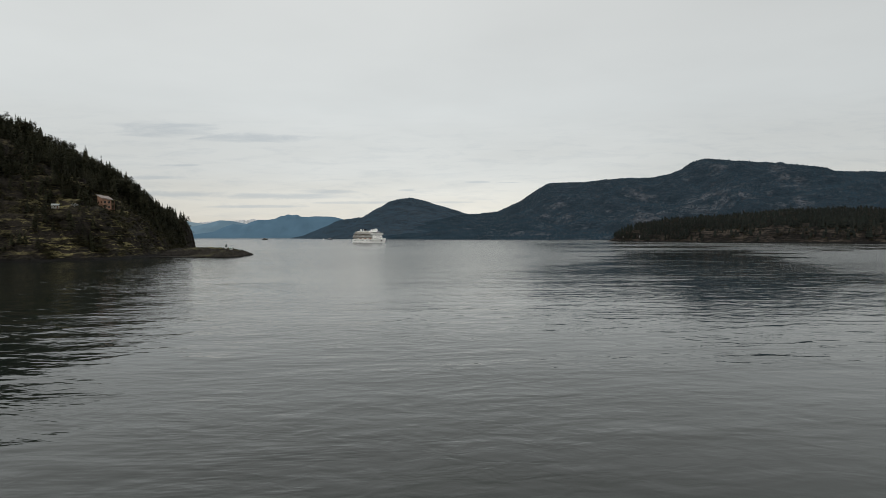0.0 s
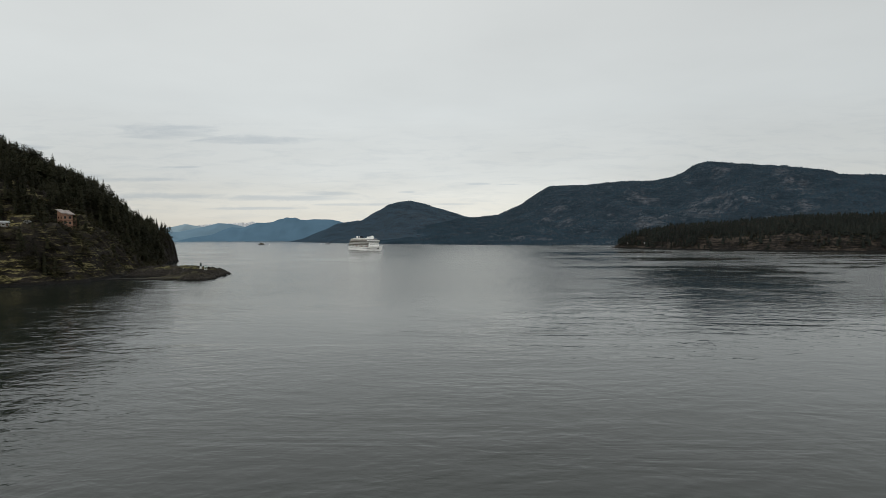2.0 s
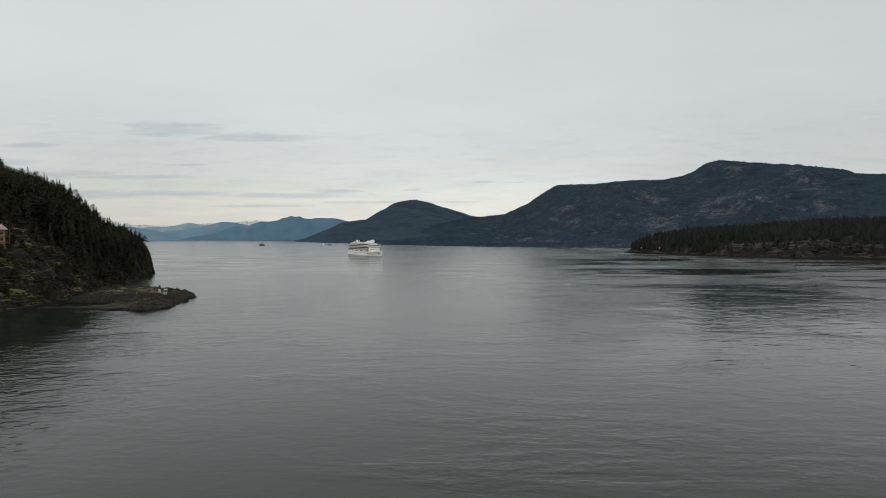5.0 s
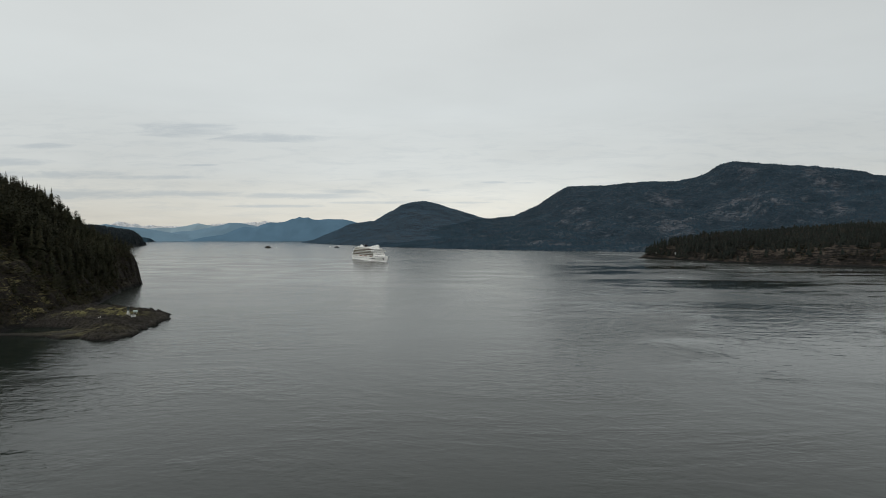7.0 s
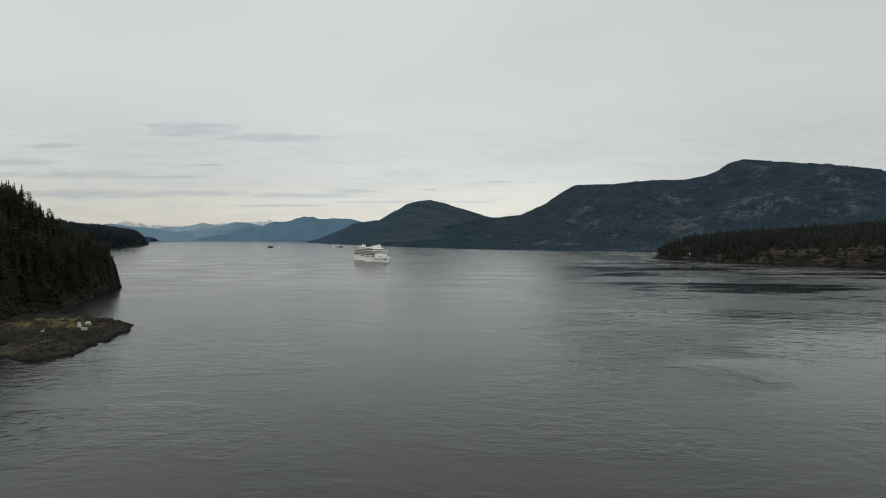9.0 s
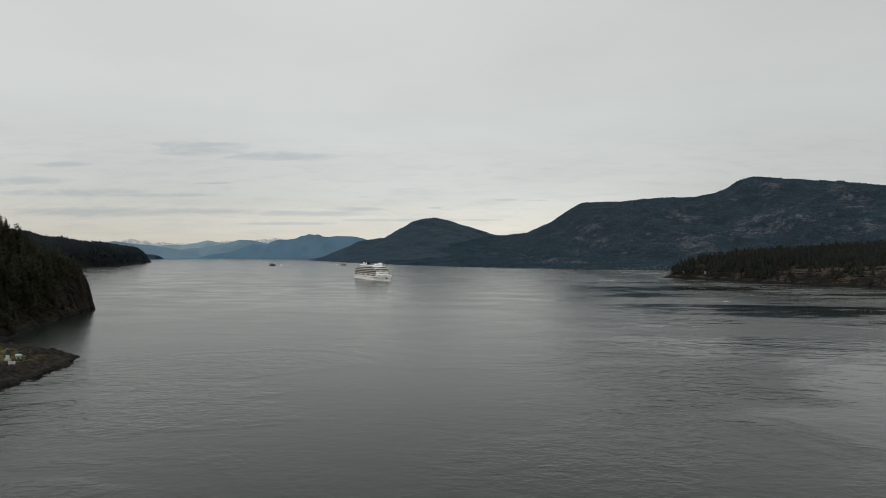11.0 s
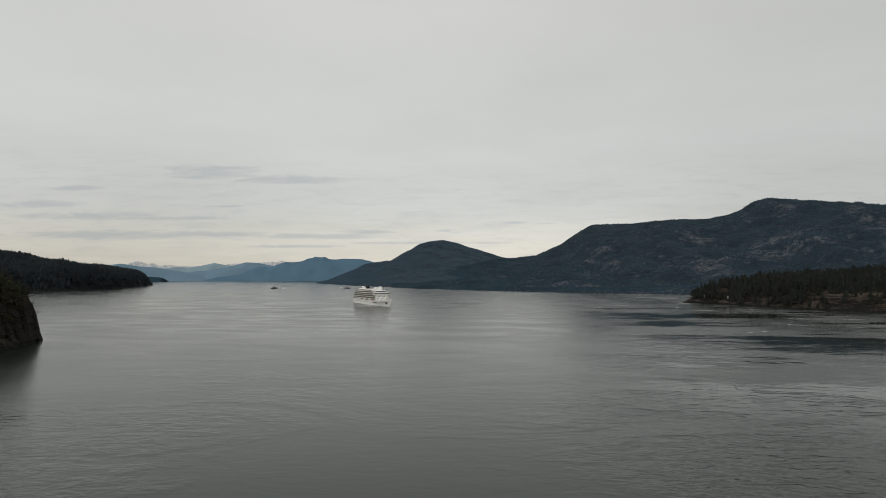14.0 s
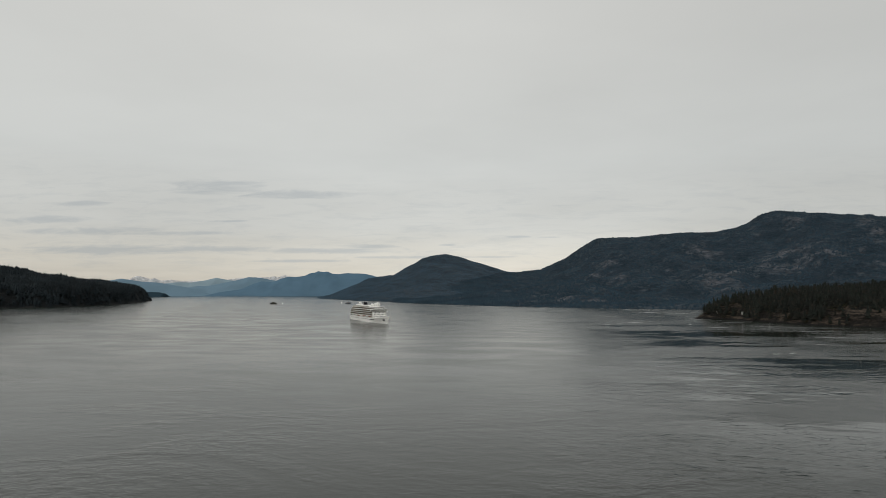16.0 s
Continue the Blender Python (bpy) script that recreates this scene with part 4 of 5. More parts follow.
M_PARTITION = plain("tan_balcony_partition", (0.22, 0.19, 0.15), 0.5, 0, 0.15, 0.8)
M_FUNNEL = plain("black_funnel_paint", (0.006, 0.006, 0.009), 0.75, 0, 0.2, 0.5)
M_FUNNEL.node_tree.nodes["Principled BSDF"].inputs["Specular IOR Level"].default_value = 0.1
M_BOOT = plain("dark_waterline_paint", (0.05, 0.05, 0.06), 0.5, 0, 0.2, 0.5)
M_ORANGE = plain("orange_lifeboat", (0.30, 0.13, 0.075), 0.45, 0, 0.1, 0.8)
M_DECK = plain("teak_deck", (0.30, 0.24, 0.17), 0.7, 0, 0.15, 0.6)
M_STEEL = plain("grey_steel", (0.35, 0.35, 0.35), 0.45, 0.3, 0.15, 1.0)


M_FOAM = plain("white_foam", (0.70, 0.72, 0.72), 0.8, 0, 0.15, 1.5, 0.5)


# ---- cruise ship ----
def cruise_ship():
    root = new("cruise_ship")
    L, B = 124.0, 17.0
    deck = lambda u: 5.6 + 2.6 * max(0, (u - 0.72) / 0.28) ** 1.4
    half = lambda u: B / 2 * min(1, (0.80 + 0.2 * min(1, u / 0.12))) * (1 if u < 0.68 else max(0.0, 1 - ((u - 0.68) / 0.32) ** 1.7))
    rings = []
    for i in range(29):
        u = i / 28
        x, w, d = -L / 2 + L * u, max(half(u), 0.12), deck(u)
        fl = 1 if u < 0.62 else 1 - 0.78 * ((u - 0.62) / 0.38) ** 1.1
        xs = x
        rake = 7.0 * max(0, (u - 0.8) / 0.2) ** 2
        rings.append([(xs - rake, -w * fl * 0.9, -2), (xs - rake * 0.7, -w * fl, 0.4), (xs - rake * 0.25, -w * (0.5 + 0.5 * fl), d * 0.6), (xs, -w, d), (xs, -w, d + 0.9), (xs, -w + 0.1, d + 0.9),
                      (xs, -w + 0.1, d), (xs, w - 0.1, d), (xs, w - 0.1, d + 0.9), (xs, w, d + 0.9), (xs, w, d), (xs - rake * 0.25, w * (0.5 + 0.5 * fl), d * 0.6), (xs - rake * 0.7, w * fl, 0.4), (xs - rake, w * fl * 0.9, -2)])
    part("hull", loft(bmesh.new(), rings), M_WHITE, root, "white hull with a flared bow")
    for s in (-1, 1):
        for i in range(44):
            u = 0.06 + 0.70 * i / 43
            w = half(u)
            x = -L / 2 + L * u
            part("porthole", boxed(x - 0.45, s * (w - 0.35), 3.7, x + 0.45, s * (w + 0.03), 4.5), M_CABIN_GLASS, root)
        # anchor recess, oversized so its dark colour also paints the bow's shade
        bm = bmesh.new()
        ball(bm, (L / 2 - 10.0, s * 2.6, 4.4), 1.5, 12, 7, 0.75)
        part("anchor_recess_and_shade", bm, M_BOOT, root, "dark anchor recess, enlarged to stand in for bow shade")
        rings = []
        for i in range(15):
            u = 0.02 + 0.9 * i / 14
            fl = 1 if u < 0.62 else 1 - 0.78 * ((u - 0.62) / 0.38) ** 1.1
            rake = 7.0 * max(0, (u - 0.8) / 0.2) ** 2 * 0.7
            w, x = half(u) * fl, -L / 2 + L * u - rake
            rings.append([(x, s * (w - 0.2), -0.3), (x, s * (w + 0.05), -0.3), (x, s * (w + 0.05), 0.35), (x, s * (w - 0.2), 0.35)])
        part("waterline_band", loft(bmesh.new(), rings), M_BOOT, root, "dark band along the waterline")
    # cabin decks: balcony walls coloured dark for recess shade, behind white slabs, rails and partitions
    x0, front = -L / 2 + 4, 30.5
    for k in range(5):
        z, h = 6.4 + 2.55 * k, 2.55
        xa, xb = x0 + 1.6 * k, front - 0.9 * k
        w = B / 2 - (0.1 if k < 4 else 1.2)
        part("cabin_wall", boxed(xa + 1.4, -w + 1.5, z, xb - 0.3, w - 1.5, z + h), M_BALCONY if k else M_WHITE, root)
        part("deck_slab", boxed(xa, -w, z + h - 0.38, xb + 0.4, w, z + h, bevel=0.08), M_WHITE, root)
        for s in (-1, 1):
            if k:
                for i in range(int((xb - xa) / 3.0)):
                    x = xa + 2 + 3.0 * i
                    part("balcony_partition", boxed(x - 0.09, s * (w - 1.5), z, x + 0.09, s * (w - 0.12), z + h - 0.38), M_PARTITION, root)
                part("balcony_rail", boxed(xa + 0.5, s * w - 0.05, z, xb - 0.5, s * w + 0.05, z + 0.75), M_RAIL_GLASS, root)
                part("cabin_windows", boxed(xa + 2, s * (w - 1.47) - 0.04, z + 0.35, xb - 2, s * (w - 1.47) + 0.04, z + 2.0), M_CABIN_GLASS, root)
            else:
                for i in range(26):
                    x = xa + 3 + (xb - xa - 6) * i / 25
                    part("promenade_window", boxed(x - 0.8, s * (w - 1.5) - 0.05, z + 0.5, x + 0.8, s * (w - 1.5) + 0.05, z + 1.9), M_CABIN_GLASS, root)
    # lifeboats in their davits over the promenade
    for s in (-1, 1):
        for i in range(6):
            x = -30 + 10.0 * i
            rr = []
            for j in range(9):
                q = -1 + 2 * j / 8
                r = math.sqrt(max(0.02, 1 - q * q))
                rr.append([(x + 3.3 * q, s * (B / 2 + 0.05) + 1.0 * r * math.cos(a), 7.7 + 0.95 * r * math.sin(a)) for a in [6.2832 * m / 10 for m in range(10)]])
            boat = part("lifeboat", loft(bmesh.new(), rr), M_ORANGE if i % 2 else M_WHITE, root, "enclosed lifeboat")
            bm = bmesh.new()
            for q in (-2.2, 2.2):
                pole(bm, (x + q, s * (B / 2 - 0.5), 6.5), (x + q, s * (B / 2 + 0.2), 9.0), 0.12, 0.1, 6)
            part("davit", bm, M_STEEL, boat)
    # raked front with its rows of tall windows, and the bridge above
    for k in range(3):
        z, x = 7.2 + 2.5 * k, front + 2.4 - 1.3 * k
        part("front_wall", boxed(front - 4, -B / 2 + 0.6 + 0.2 * k, z - 0.8, x, B / 2 - 0.6 - 0.2 * k, z + 1.72, bevel=0.2), M_WHITE, root)
        for i in range(9):
            y = -6.4 + 1.6 * i
            part("front_window", boxed(x - 0.2, y - 0.4, z - 0.05, x + 0.06, y + 0.4, z + 1.1), M_CABIN_GLASS, root)
    zb = 14.6
    part("bridge", boxed(front - 6, -B / 2 - 1.0, zb, front + 0.6, B / 2 + 1.0, zb + 2.7, bevel=0.3), M_WHITE, root, "white bridge with wide wings")
    part("bridge_windows", boxed(front - 3, -B / 2 - 1.06, zb + 1.0, front + 0.68, B / 2 + 1.06, zb + 2.1), M_CABIN_GLASS, root)
    part("bridge_roof", boxed(front - 7, -B / 2 + 0.2, zb + 2.7, front + 1.0, B / 2 - 0.2, zb + 3.2, bevel=0.15), M_WHITE, root)
    part("observation_lounge", boxed(front - 20, -5.6, zb + 3.2, front - 2.0, 5.6, zb + 5.6, bevel=0.4), M_WHITE, root)
    part("lounge_windows", boxed(front - 19, -5.68, zb + 3.9, front - 1.92, 5.68, zb + 5.0), M_CABIN_GLASS, root)
    part("sun_deck", boxed(x0 + 8, -6.6, 19.1, front - 20, 6.6, 19.5), M_DECK, root, "teak sun deck")
    for s in (-1, 1):
        part("deck_screen", boxed(x0 + 8, s * 6.6 - 0.06, 19.5, front - 20, s * 6.6 + 0.06, 21.0), M_RAIL_GLASS, root)
    part("pool_roof", boxed(-14, -4.8, 19.5, 8, 4.8, 22.0, bevel=0.5), M_WHITE, root)
    part("aft_house", boxed(x0 + 12, -4.5, 19.5, -27, 4.5, 22.0, bevel=0.4), M_WHITE, root)
    bm = bmesh.new()
    sect = lambda x, a, b, z: [(x + a * math.cos(t), b * math.sin(t), z) for t in [6.2832 * m / 14 for m in range(14)]]
    loft(bm, [sect(-20, 4.6, 2.4, 21.0), sect(-21.2, 4.0, 2.2, 23.6), sect(-23.0, 3.2, 1.9, 25.6)])
    part("funnel", bm, M_FUNNEL, root, "raked black funnel")
    part("funnel_base", boxed(-29, -3.6, 19.5, -15.5, 3.6, 21.6, bevel=0.5), M_WHITE, root)
    for x, y, z, r in ((-33, 2.4, 23.8, 1.7), (-33, -2.6, 23.8, 1.7), (-38, 0, 23.2, 1.4), (13, -3.0, 22.8, 1.7), (13, 3.0, 22.8, 1.7), (21, -2.6, 23.2, 1.6), (21, 2.6, 23.2, 1.6), (24.5, 0, 24.6, 1.4)):
        dome = part("radar_dome", ball(bmesh.new(), (x, y, z), r), M_WHITE, root, "white radar dome")
        part("pedestal", pole(bmesh.new(), (x, y, 19.6), (x, y, z - r * 0.8), r * 0.55, r * 0.45), M_WHITE, dome)
    bm = bmesh.new()
    pole(bm, (22, 0, 20), (21, 0, 26.5), 0.6, 0.2)
    box(bm, 20.9, -2.2, 24.6, 21.5, 2.2, 24.9)
    part("mast", bm, M_WHITE, root)
    bm = bmesh.new()
    for i in range(2):
        pole(bm, (44 + 4 * i, -1.6 + 3.2 * i, 7), (44 + 4 * i, -1.6 + 3.2 * i, 8.6), 0.5, 0.4)
    part("winch", bm, M_STEEL, root)
    for s in (-1, 1):
        rings = []
        for i in range(22):
            u = 1 - i / 21 * 0.6
            fl = 1 if u < 0.62 else 1 - 0.78 * ((u - 0.62) / 0.38) ** 1.1
            rake = 7.0 * max(0, (u - 0.8) / 0.2) ** 2 * 0.8
            x, w = -L / 2 + L * u - rake, half(u) * fl
            o, h = 0.5 + 2.2 * (1 - u), 0.12 + 0.5 * max(0, u - 0.8) / 0.2 + 0.12 * math.sin(5 * i)
            rings.append([(x, s * (w - 0.3), -0.4), (x, s * (w + o), -0.4), (x, s * (w + o * 0.55), h), (x, s * (w - 0.3), h * 0.8)])
        part("bow_wave", loft(bmesh.new(), rings), M_FOAM, root, "white foam along the waterline")
    root.matrix_basis = pose(-116.0, 972.0, 0, 0, 0, -60.5) @ Matrix.Diagonal((0.98, 1, 0.87, 1))
    return tagged(root, "white cruise ship with rows of balconies and a black funnel", "ship")


cruise_ship()


# ---- small craft further up the channel ----
def work_boat(name, length, hull_mat, house_mat, at, turn, label):
    root = new(name)
    l, b = length, length * 0.3
    rings = []
    for i in range(11):
        u = i / 10
        w = b / 2 * (0.85 + 0.15 * min(1, u / 0.3)) * (1 if u < 0.55 else max(0.03, 1 - ((u - 0.55) / 0.45) ** 2))
        d = l * (0.10 + 0.07 * u * u)
        x = -l / 2 + l * u
        rings.append([(x, -w * 0.7, -0.4), (x, -w, d), (x, w, d), (x, w * 0.7, -0.4)])
    part("hull", loft(bmesh.new(), rings), hull_mat, root)
    wheel = part("wheelhouse", boxed(-l * 0.12, -b * 0.34, l * 0.1, l * 0.22, b * 0.34, l * 0.31, bevel=0.15), house_mat, root)
    part("window_band", boxed(-l * 0.1, -b * 0.35, l * 0.22, l * 0.225, b * 0.35, l * 0.28), M_CABIN_GLASS, wheel)
    part("deckhouse", boxed(-l * 0.36, -b * 0.32, l * 0.1, -l * 0.12, b * 0.32, l * 0.23, bevel=0.15), house_mat, root)
    bm = bmesh.new()
    pole(bm, (0.02 * l, 0, l * 0.26), (0, 0, l * 0.46), 0.14, 0.05)
    pole(bm, (0.01 * l, -b * 0.2, l * 0.36), (0.01 * l, b * 0.2, l * 0.36), 0.06, 0.06)
    part("mast", bm, M_STEEL, root)
    part("bulwark", boxed(-l * 0.5, -b * 0.42, l * 0.1, -l * 0.46, b * 0.42, l * 0.15), hull_mat, root)
    root.matrix_basis = pose(*at, 0, 0, 0, turn)
    return tagged(root, label, "boat")


def sail_boat(at, turn, label, tall=9.0):
    root = new("sailing_boat")
    l, b = 8.0, 2.4
    rings = []
    for i in range(9):
        u = i / 8
        w = b / 2 * (0.7 + 0.3 * min(1, u / 0.4)) * (1 if u < 0.5 else max(0.03, 1 - ((u - 0.5) / 0.5) ** 2))
        x = -l / 2 + l * u
        rings.append([(x, -w * 0.6, -0.3), (x, -w, 1.0 + 0.3 * u), (x, w, 1.0 + 0.3 * u), (x, w * 0.6, -0.3)])
    part("hull", loft(bmesh.new(), rings), M_WHITE, root)
    part("cabin_top", boxed(-1.2, -0.7, 1.1, 1.8, 0.7, 1.8, bevel=0.15), M_WHITE, root)
    part("mast", pole(bmesh.new(), (0.4, 0, 1.2), (0.3, 0, tall), 0.09, 0.05), M_STEEL, root)
    part("boom", pole(bmesh.new(), (0.4, 0, 2.3), (-3.2, 0, 2.4), 0.07, 0.06), M_STEEL, root)
    bm = bmesh.new()
    rings = [[(0.3 - 3.3 * (1 - q) * 0.9, 0.08 + 0.2 * math.sin(3.14 * q), 2.4 + (tall - 2.9) * q), (0.3, 0.04, 2.4 + (tall - 2.9) * q), (0.3, -0.04, 2.4 + (tall - 2.9) * q),
              (0.3 - 3.3 * (1 - q) * 0.9, 0.02 + 0.2 * math.sin(3.14 * q), 2.4 + (tall - 2.9) * q)] for q in (0, 0.25, 0.5, 0.75, 1.0)]
    part("sail", loft(bm, rings), M_WHITE, root)
    root.matrix_basis = pose(*at, 0, 0, 0, turn) @ Matrix.Scale(0.6, 4)
    return tagged(root, label, "sailboat", "sailing boats")


M_TUG = plain("dark_tug_paint", (0.03, 0.026, 0.024), 0.5, 0, 0.25, 0.6)
M_TUG_HOUSE = plain("weathered_wheelhouse", (0.09, 0.08, 0.06), 0.5, 0, 0.2, 0.6)
M_FISH_HULL = plain("blue_grey_hull", (0.08, 0.09, 0.11), 0.5, 0, 0.2, 0.6)
M_FISH_HOUSE = plain("grey_wheelhouse", (0.30, 0.31, 0.32), 0.5, 0, 0.2, 0.6)
work_boat("tugboat", 18, M_TUG, M_TUG_HOUSE, (-541, 1852), 185, "dark tugboat with a drab wheelhouse on the water")
work_boat("fishing_boat", 17, M_FISH_HULL, M_FISH_HOUSE, (-352, 1904), -15, "blue-grey fishing boat with a raised wheelhouse")
sail_boat((-517, 1854), 150, "small white sailing boat near a dark tugboat", 8.0)
sail_boat((-388, 1982), 20, "small white sailing boat near a fishing boat", 9.0)

# ---- timber house on the bluff ----
M_TIMBER = plain("orange_brown_timber", (0.36, 0.20, 0.13), 0.75, 0, 0.18, 0.8, 0.3)
M_TIMBER_DARK = plain("dark_stained_timber", (0.17, 0.085, 0.05), 0.75, 0, 0.2, 0.8, 0.3)
M_ROOF = plain("weathered_metal_roof", (0.34, 0.29, 0.27), 0.5, 0.2, 0.15, 0.6)
M_PANE = plain("window_pane", (0.02, 0.022, 0.025), 0.08, 0, 0.2, 0.8)
M_CONCRETE = plain("pale_concrete", (0.34, 0.34, 0.30), 0.85, 0, 0.2, 0.7, 0.4)


def timber_house():
    root = new("timber_house")
    w, d, sh = 5.0, 6.0, 2.75
    part("foundation", boxed(-w / 2 - 0.1, -d / 2 - 0.1, -4.0, w / 2 + 0.1, d / 2 + 0.1, 0.25), M_CONCRETE, root)
    for k in range(3):
        z = 0.25 + sh * k
        part("storey_wall", boxed(-w / 2, -d / 2, z, w / 2, d / 2, z + sh - 0.18), M_TIMBER, root)
        part("floor_band", boxed(-w / 2 - 0.08, -d / 2 - 0.08, z + sh - 0.18, w / 2 + 0.08, d / 2 + 0.08, z + sh), M_TIMBER_DARK, root)
        for j, x in enumerate((-1.3, 1.1)):
            win = part("window", boxed(x - 0.62, -d / 2 - 0.06, z + 0.75, x + 0.62, -d / 2 + 0.02, z + 2.1), M_TIMBER_DARK, root)
            part("pane", boxed(x - 0.5, -d / 2 - 0.09, z + 0.86, x + 0.5, -d / 2 - 0.03, z + 2.0), M_PANE, win)
        for y in (-1.6, 1.4):
            win = part("window", boxed(-w / 2 - 0.06, y - 0.5, z + 0.8, -w / 2 + 0.02, y + 0.5, z + 2.0), M_TIMBER_DARK, root)
            part("pane", boxed(-w / 2 - 0.09, y - 0.4, z + 0.9, -w / 2 - 0.03, y + 0.4, z + 1.9), M_PANE, win)
        # balcony beside the front rooms
        if k:
            bal = part("balcony", boxed(w / 2, -d / 2 - 0.4, z - 0.12, w / 2 + 1.7, d / 2 - 2, z + 0.08), M_TIMBER_DARK, root)
            part("railing", boxed(w / 2 + 0.02, -d / 2 - 0.4, z + 0.95, w / 2 + 1.7, -d / 2 - 0.3, z + 1.05), M_TIMBER_DARK, bal)
            bm = bmesh.new()
            for i in range(6):
                box(bm, w / 2 + 0.1 + 0.28 * i, -d / 2 - 0.38, z + 0.08, w / 2 + 0.15 + 0.28 * i, -d / 2 - 0.33, z + 0.95)
            part("balusters", bm, M_TIMBER_DARK, bal)
        for y in (-d / 2 - 0.3, d / 2 - 2.2):
            part("post", boxed(w / 2 + 1.5, y, z - (4 if k == 0 else 0.1), w / 2 + 1.68, y + 0.18, z + sh), M_TIMBER_DARK, root)
    top = 0.25 + 3 * sh
    # two stepped single-pitch roofs that fall towards the water
    for x0, x1, lift, y0, y1 in ((-w / 2 - 0.6, 0.15, 0.55, -d / 2 - 0.2, d / 2 + 0.6), (-0.25, w / 2 + 0.7, 0.0, -d / 2 - 0.9, d / 2 - 0.6)):
        z0, z1 = top + lift + 0.15, top + lift + 2.5
        bm = bmesh.new()
        loft(bm, [[(x, y0, z0), (x, y1, z1), (x, y1, z1 + 0.22), (x, y0, z0 + 0.22)] for x in (x0, x1)])
        roof = part("roof", bm, M_ROOF, root)
        bm = bmesh.new()
        for i in range(7):
            x = x0 + (x1 - x0) * (i + 0.5) / 7
            loft(bm, [[(x - 0.03, y, z - 0.02), (x + 0.03, y, z - 0.02), (x + 0.03, y, z + 0.06), (x - 0.03, y, z + 0.06)] for y, z in ((y0, z0 + 0.22), (y1, z1 + 0.22))])
        part("roof_seam", bm, M_ROOF, roof)
        bm = bmesh.new()
        xa, xb = max(x0, -w / 2), min(x1, w / 2)
        ya, yb = max(y0, -d / 2), min(y1, d / 2)
        zz = lambda y: z0 + (z1 - z0) * (y - y0) / (y1 - y0)
        loft(bm, [[(x, ya, top - 0.05), (x, yb, top - 0.05), (x, yb, zz(yb)), (x, ya, zz(ya))] for x in (xa, xb)])
        part("attic_wall", bm, M_TIMBER, root)
    root.matrix_basis = pose(HOUSE[0], HOUSE[1], HOUSE[2], 0, 0, 56) @ Matrix.Scale(0.93, 4)
    return tagged(root, "orange-brown three-storey timber house on a rocky bluff", "house")


timber_house()


M_CABIN_WALL = plain("weathered_pale_paint", (0.40, 0.40, 0.38), 0.7, 0, 0.2, 1.0)


def cabin(at, turn, w, d, h, label):
    root = new("cabin")
    part("wall", boxed(-w / 2, -d / 2, -2.0, w / 2, d / 2, h), M_CABIN_WALL, root)
    bm = bmesh.new()
    loft(bm, [[(x, -d / 2 - 0.4, h - 0.1), (x, 0, h + d * 0.3), (x, d / 2 + 0.4, h - 0.1), (x, d / 2 + 0.4, h + 0.08), (x, 0, h + d * 0.3 + 0.18), (x, -d / 2 - 0.4, h + 0.08)] for x in (-w / 2 - 0.3, w / 2 + 0.3)])
    part("roof", bm, M_ROOF_PALE, root, "pale metal roof")
    win = part("window", boxed(-w * 0.3, -d / 2 - 0.05, h * 0.4, -w * 0.05, -d / 2 + 0.02, h * 0.8), M_WHITE, root)
    part("pane", boxed(-w * 0.28, -d / 2 - 0.08, h * 0.43, -w * 0.07, -d / 2 - 0.03, h * 0.77), M_PANE, win)
    part("door", boxed(w * 0.12, -d / 2 - 0.06, 0.05, w * 0.32, -d / 2 + 0.02, h * 0.82), M_TIMBER_DARK, root)
    root.matrix_basis = pose(*at, 0, 0, turn)
    return tagged(root, label, "cabin", "small cabins")


M_ROOF_PALE = plain("pale_metal_roof", (0.34, 0.36, 0.36), 0.4, 0.2, 0.1, 0.8)
cabin((CABIN[0], CABIN[1], CABIN[2]), 40, 3.0, 2.2, 1.6, "small weathered pale cabin with a pale roof among firs")
cabin((CABIN[0] + 6.4, CABIN[1] + 5.4, CABIN[2] + 0.3), 62, 2.0, 1.8, 1.7, "pale garden shed with a pale roof beside firs")

# ---- light beacon on the shelf ----
def shelf_top(x, y):
    return float(shelf_height(np.array([x]), np.array([y]))[0])


M_BEACON_WHITE = plain("chalky_white_paint", (0.52, 0.53, 0.51), 0.55, 0, 0.08, 1.2)
M_BEACON_DARK = plain("dark_green_paint", (0.02, 0.035, 0.035), 0.5, 0, 0.2, 1.2)
M_TANK = plain("pale_blue_green_paint", (0.42, 0.50, 0.48), 0.5, 0, 0.1, 1.0)
BEACON = (-124.6, 350.4)


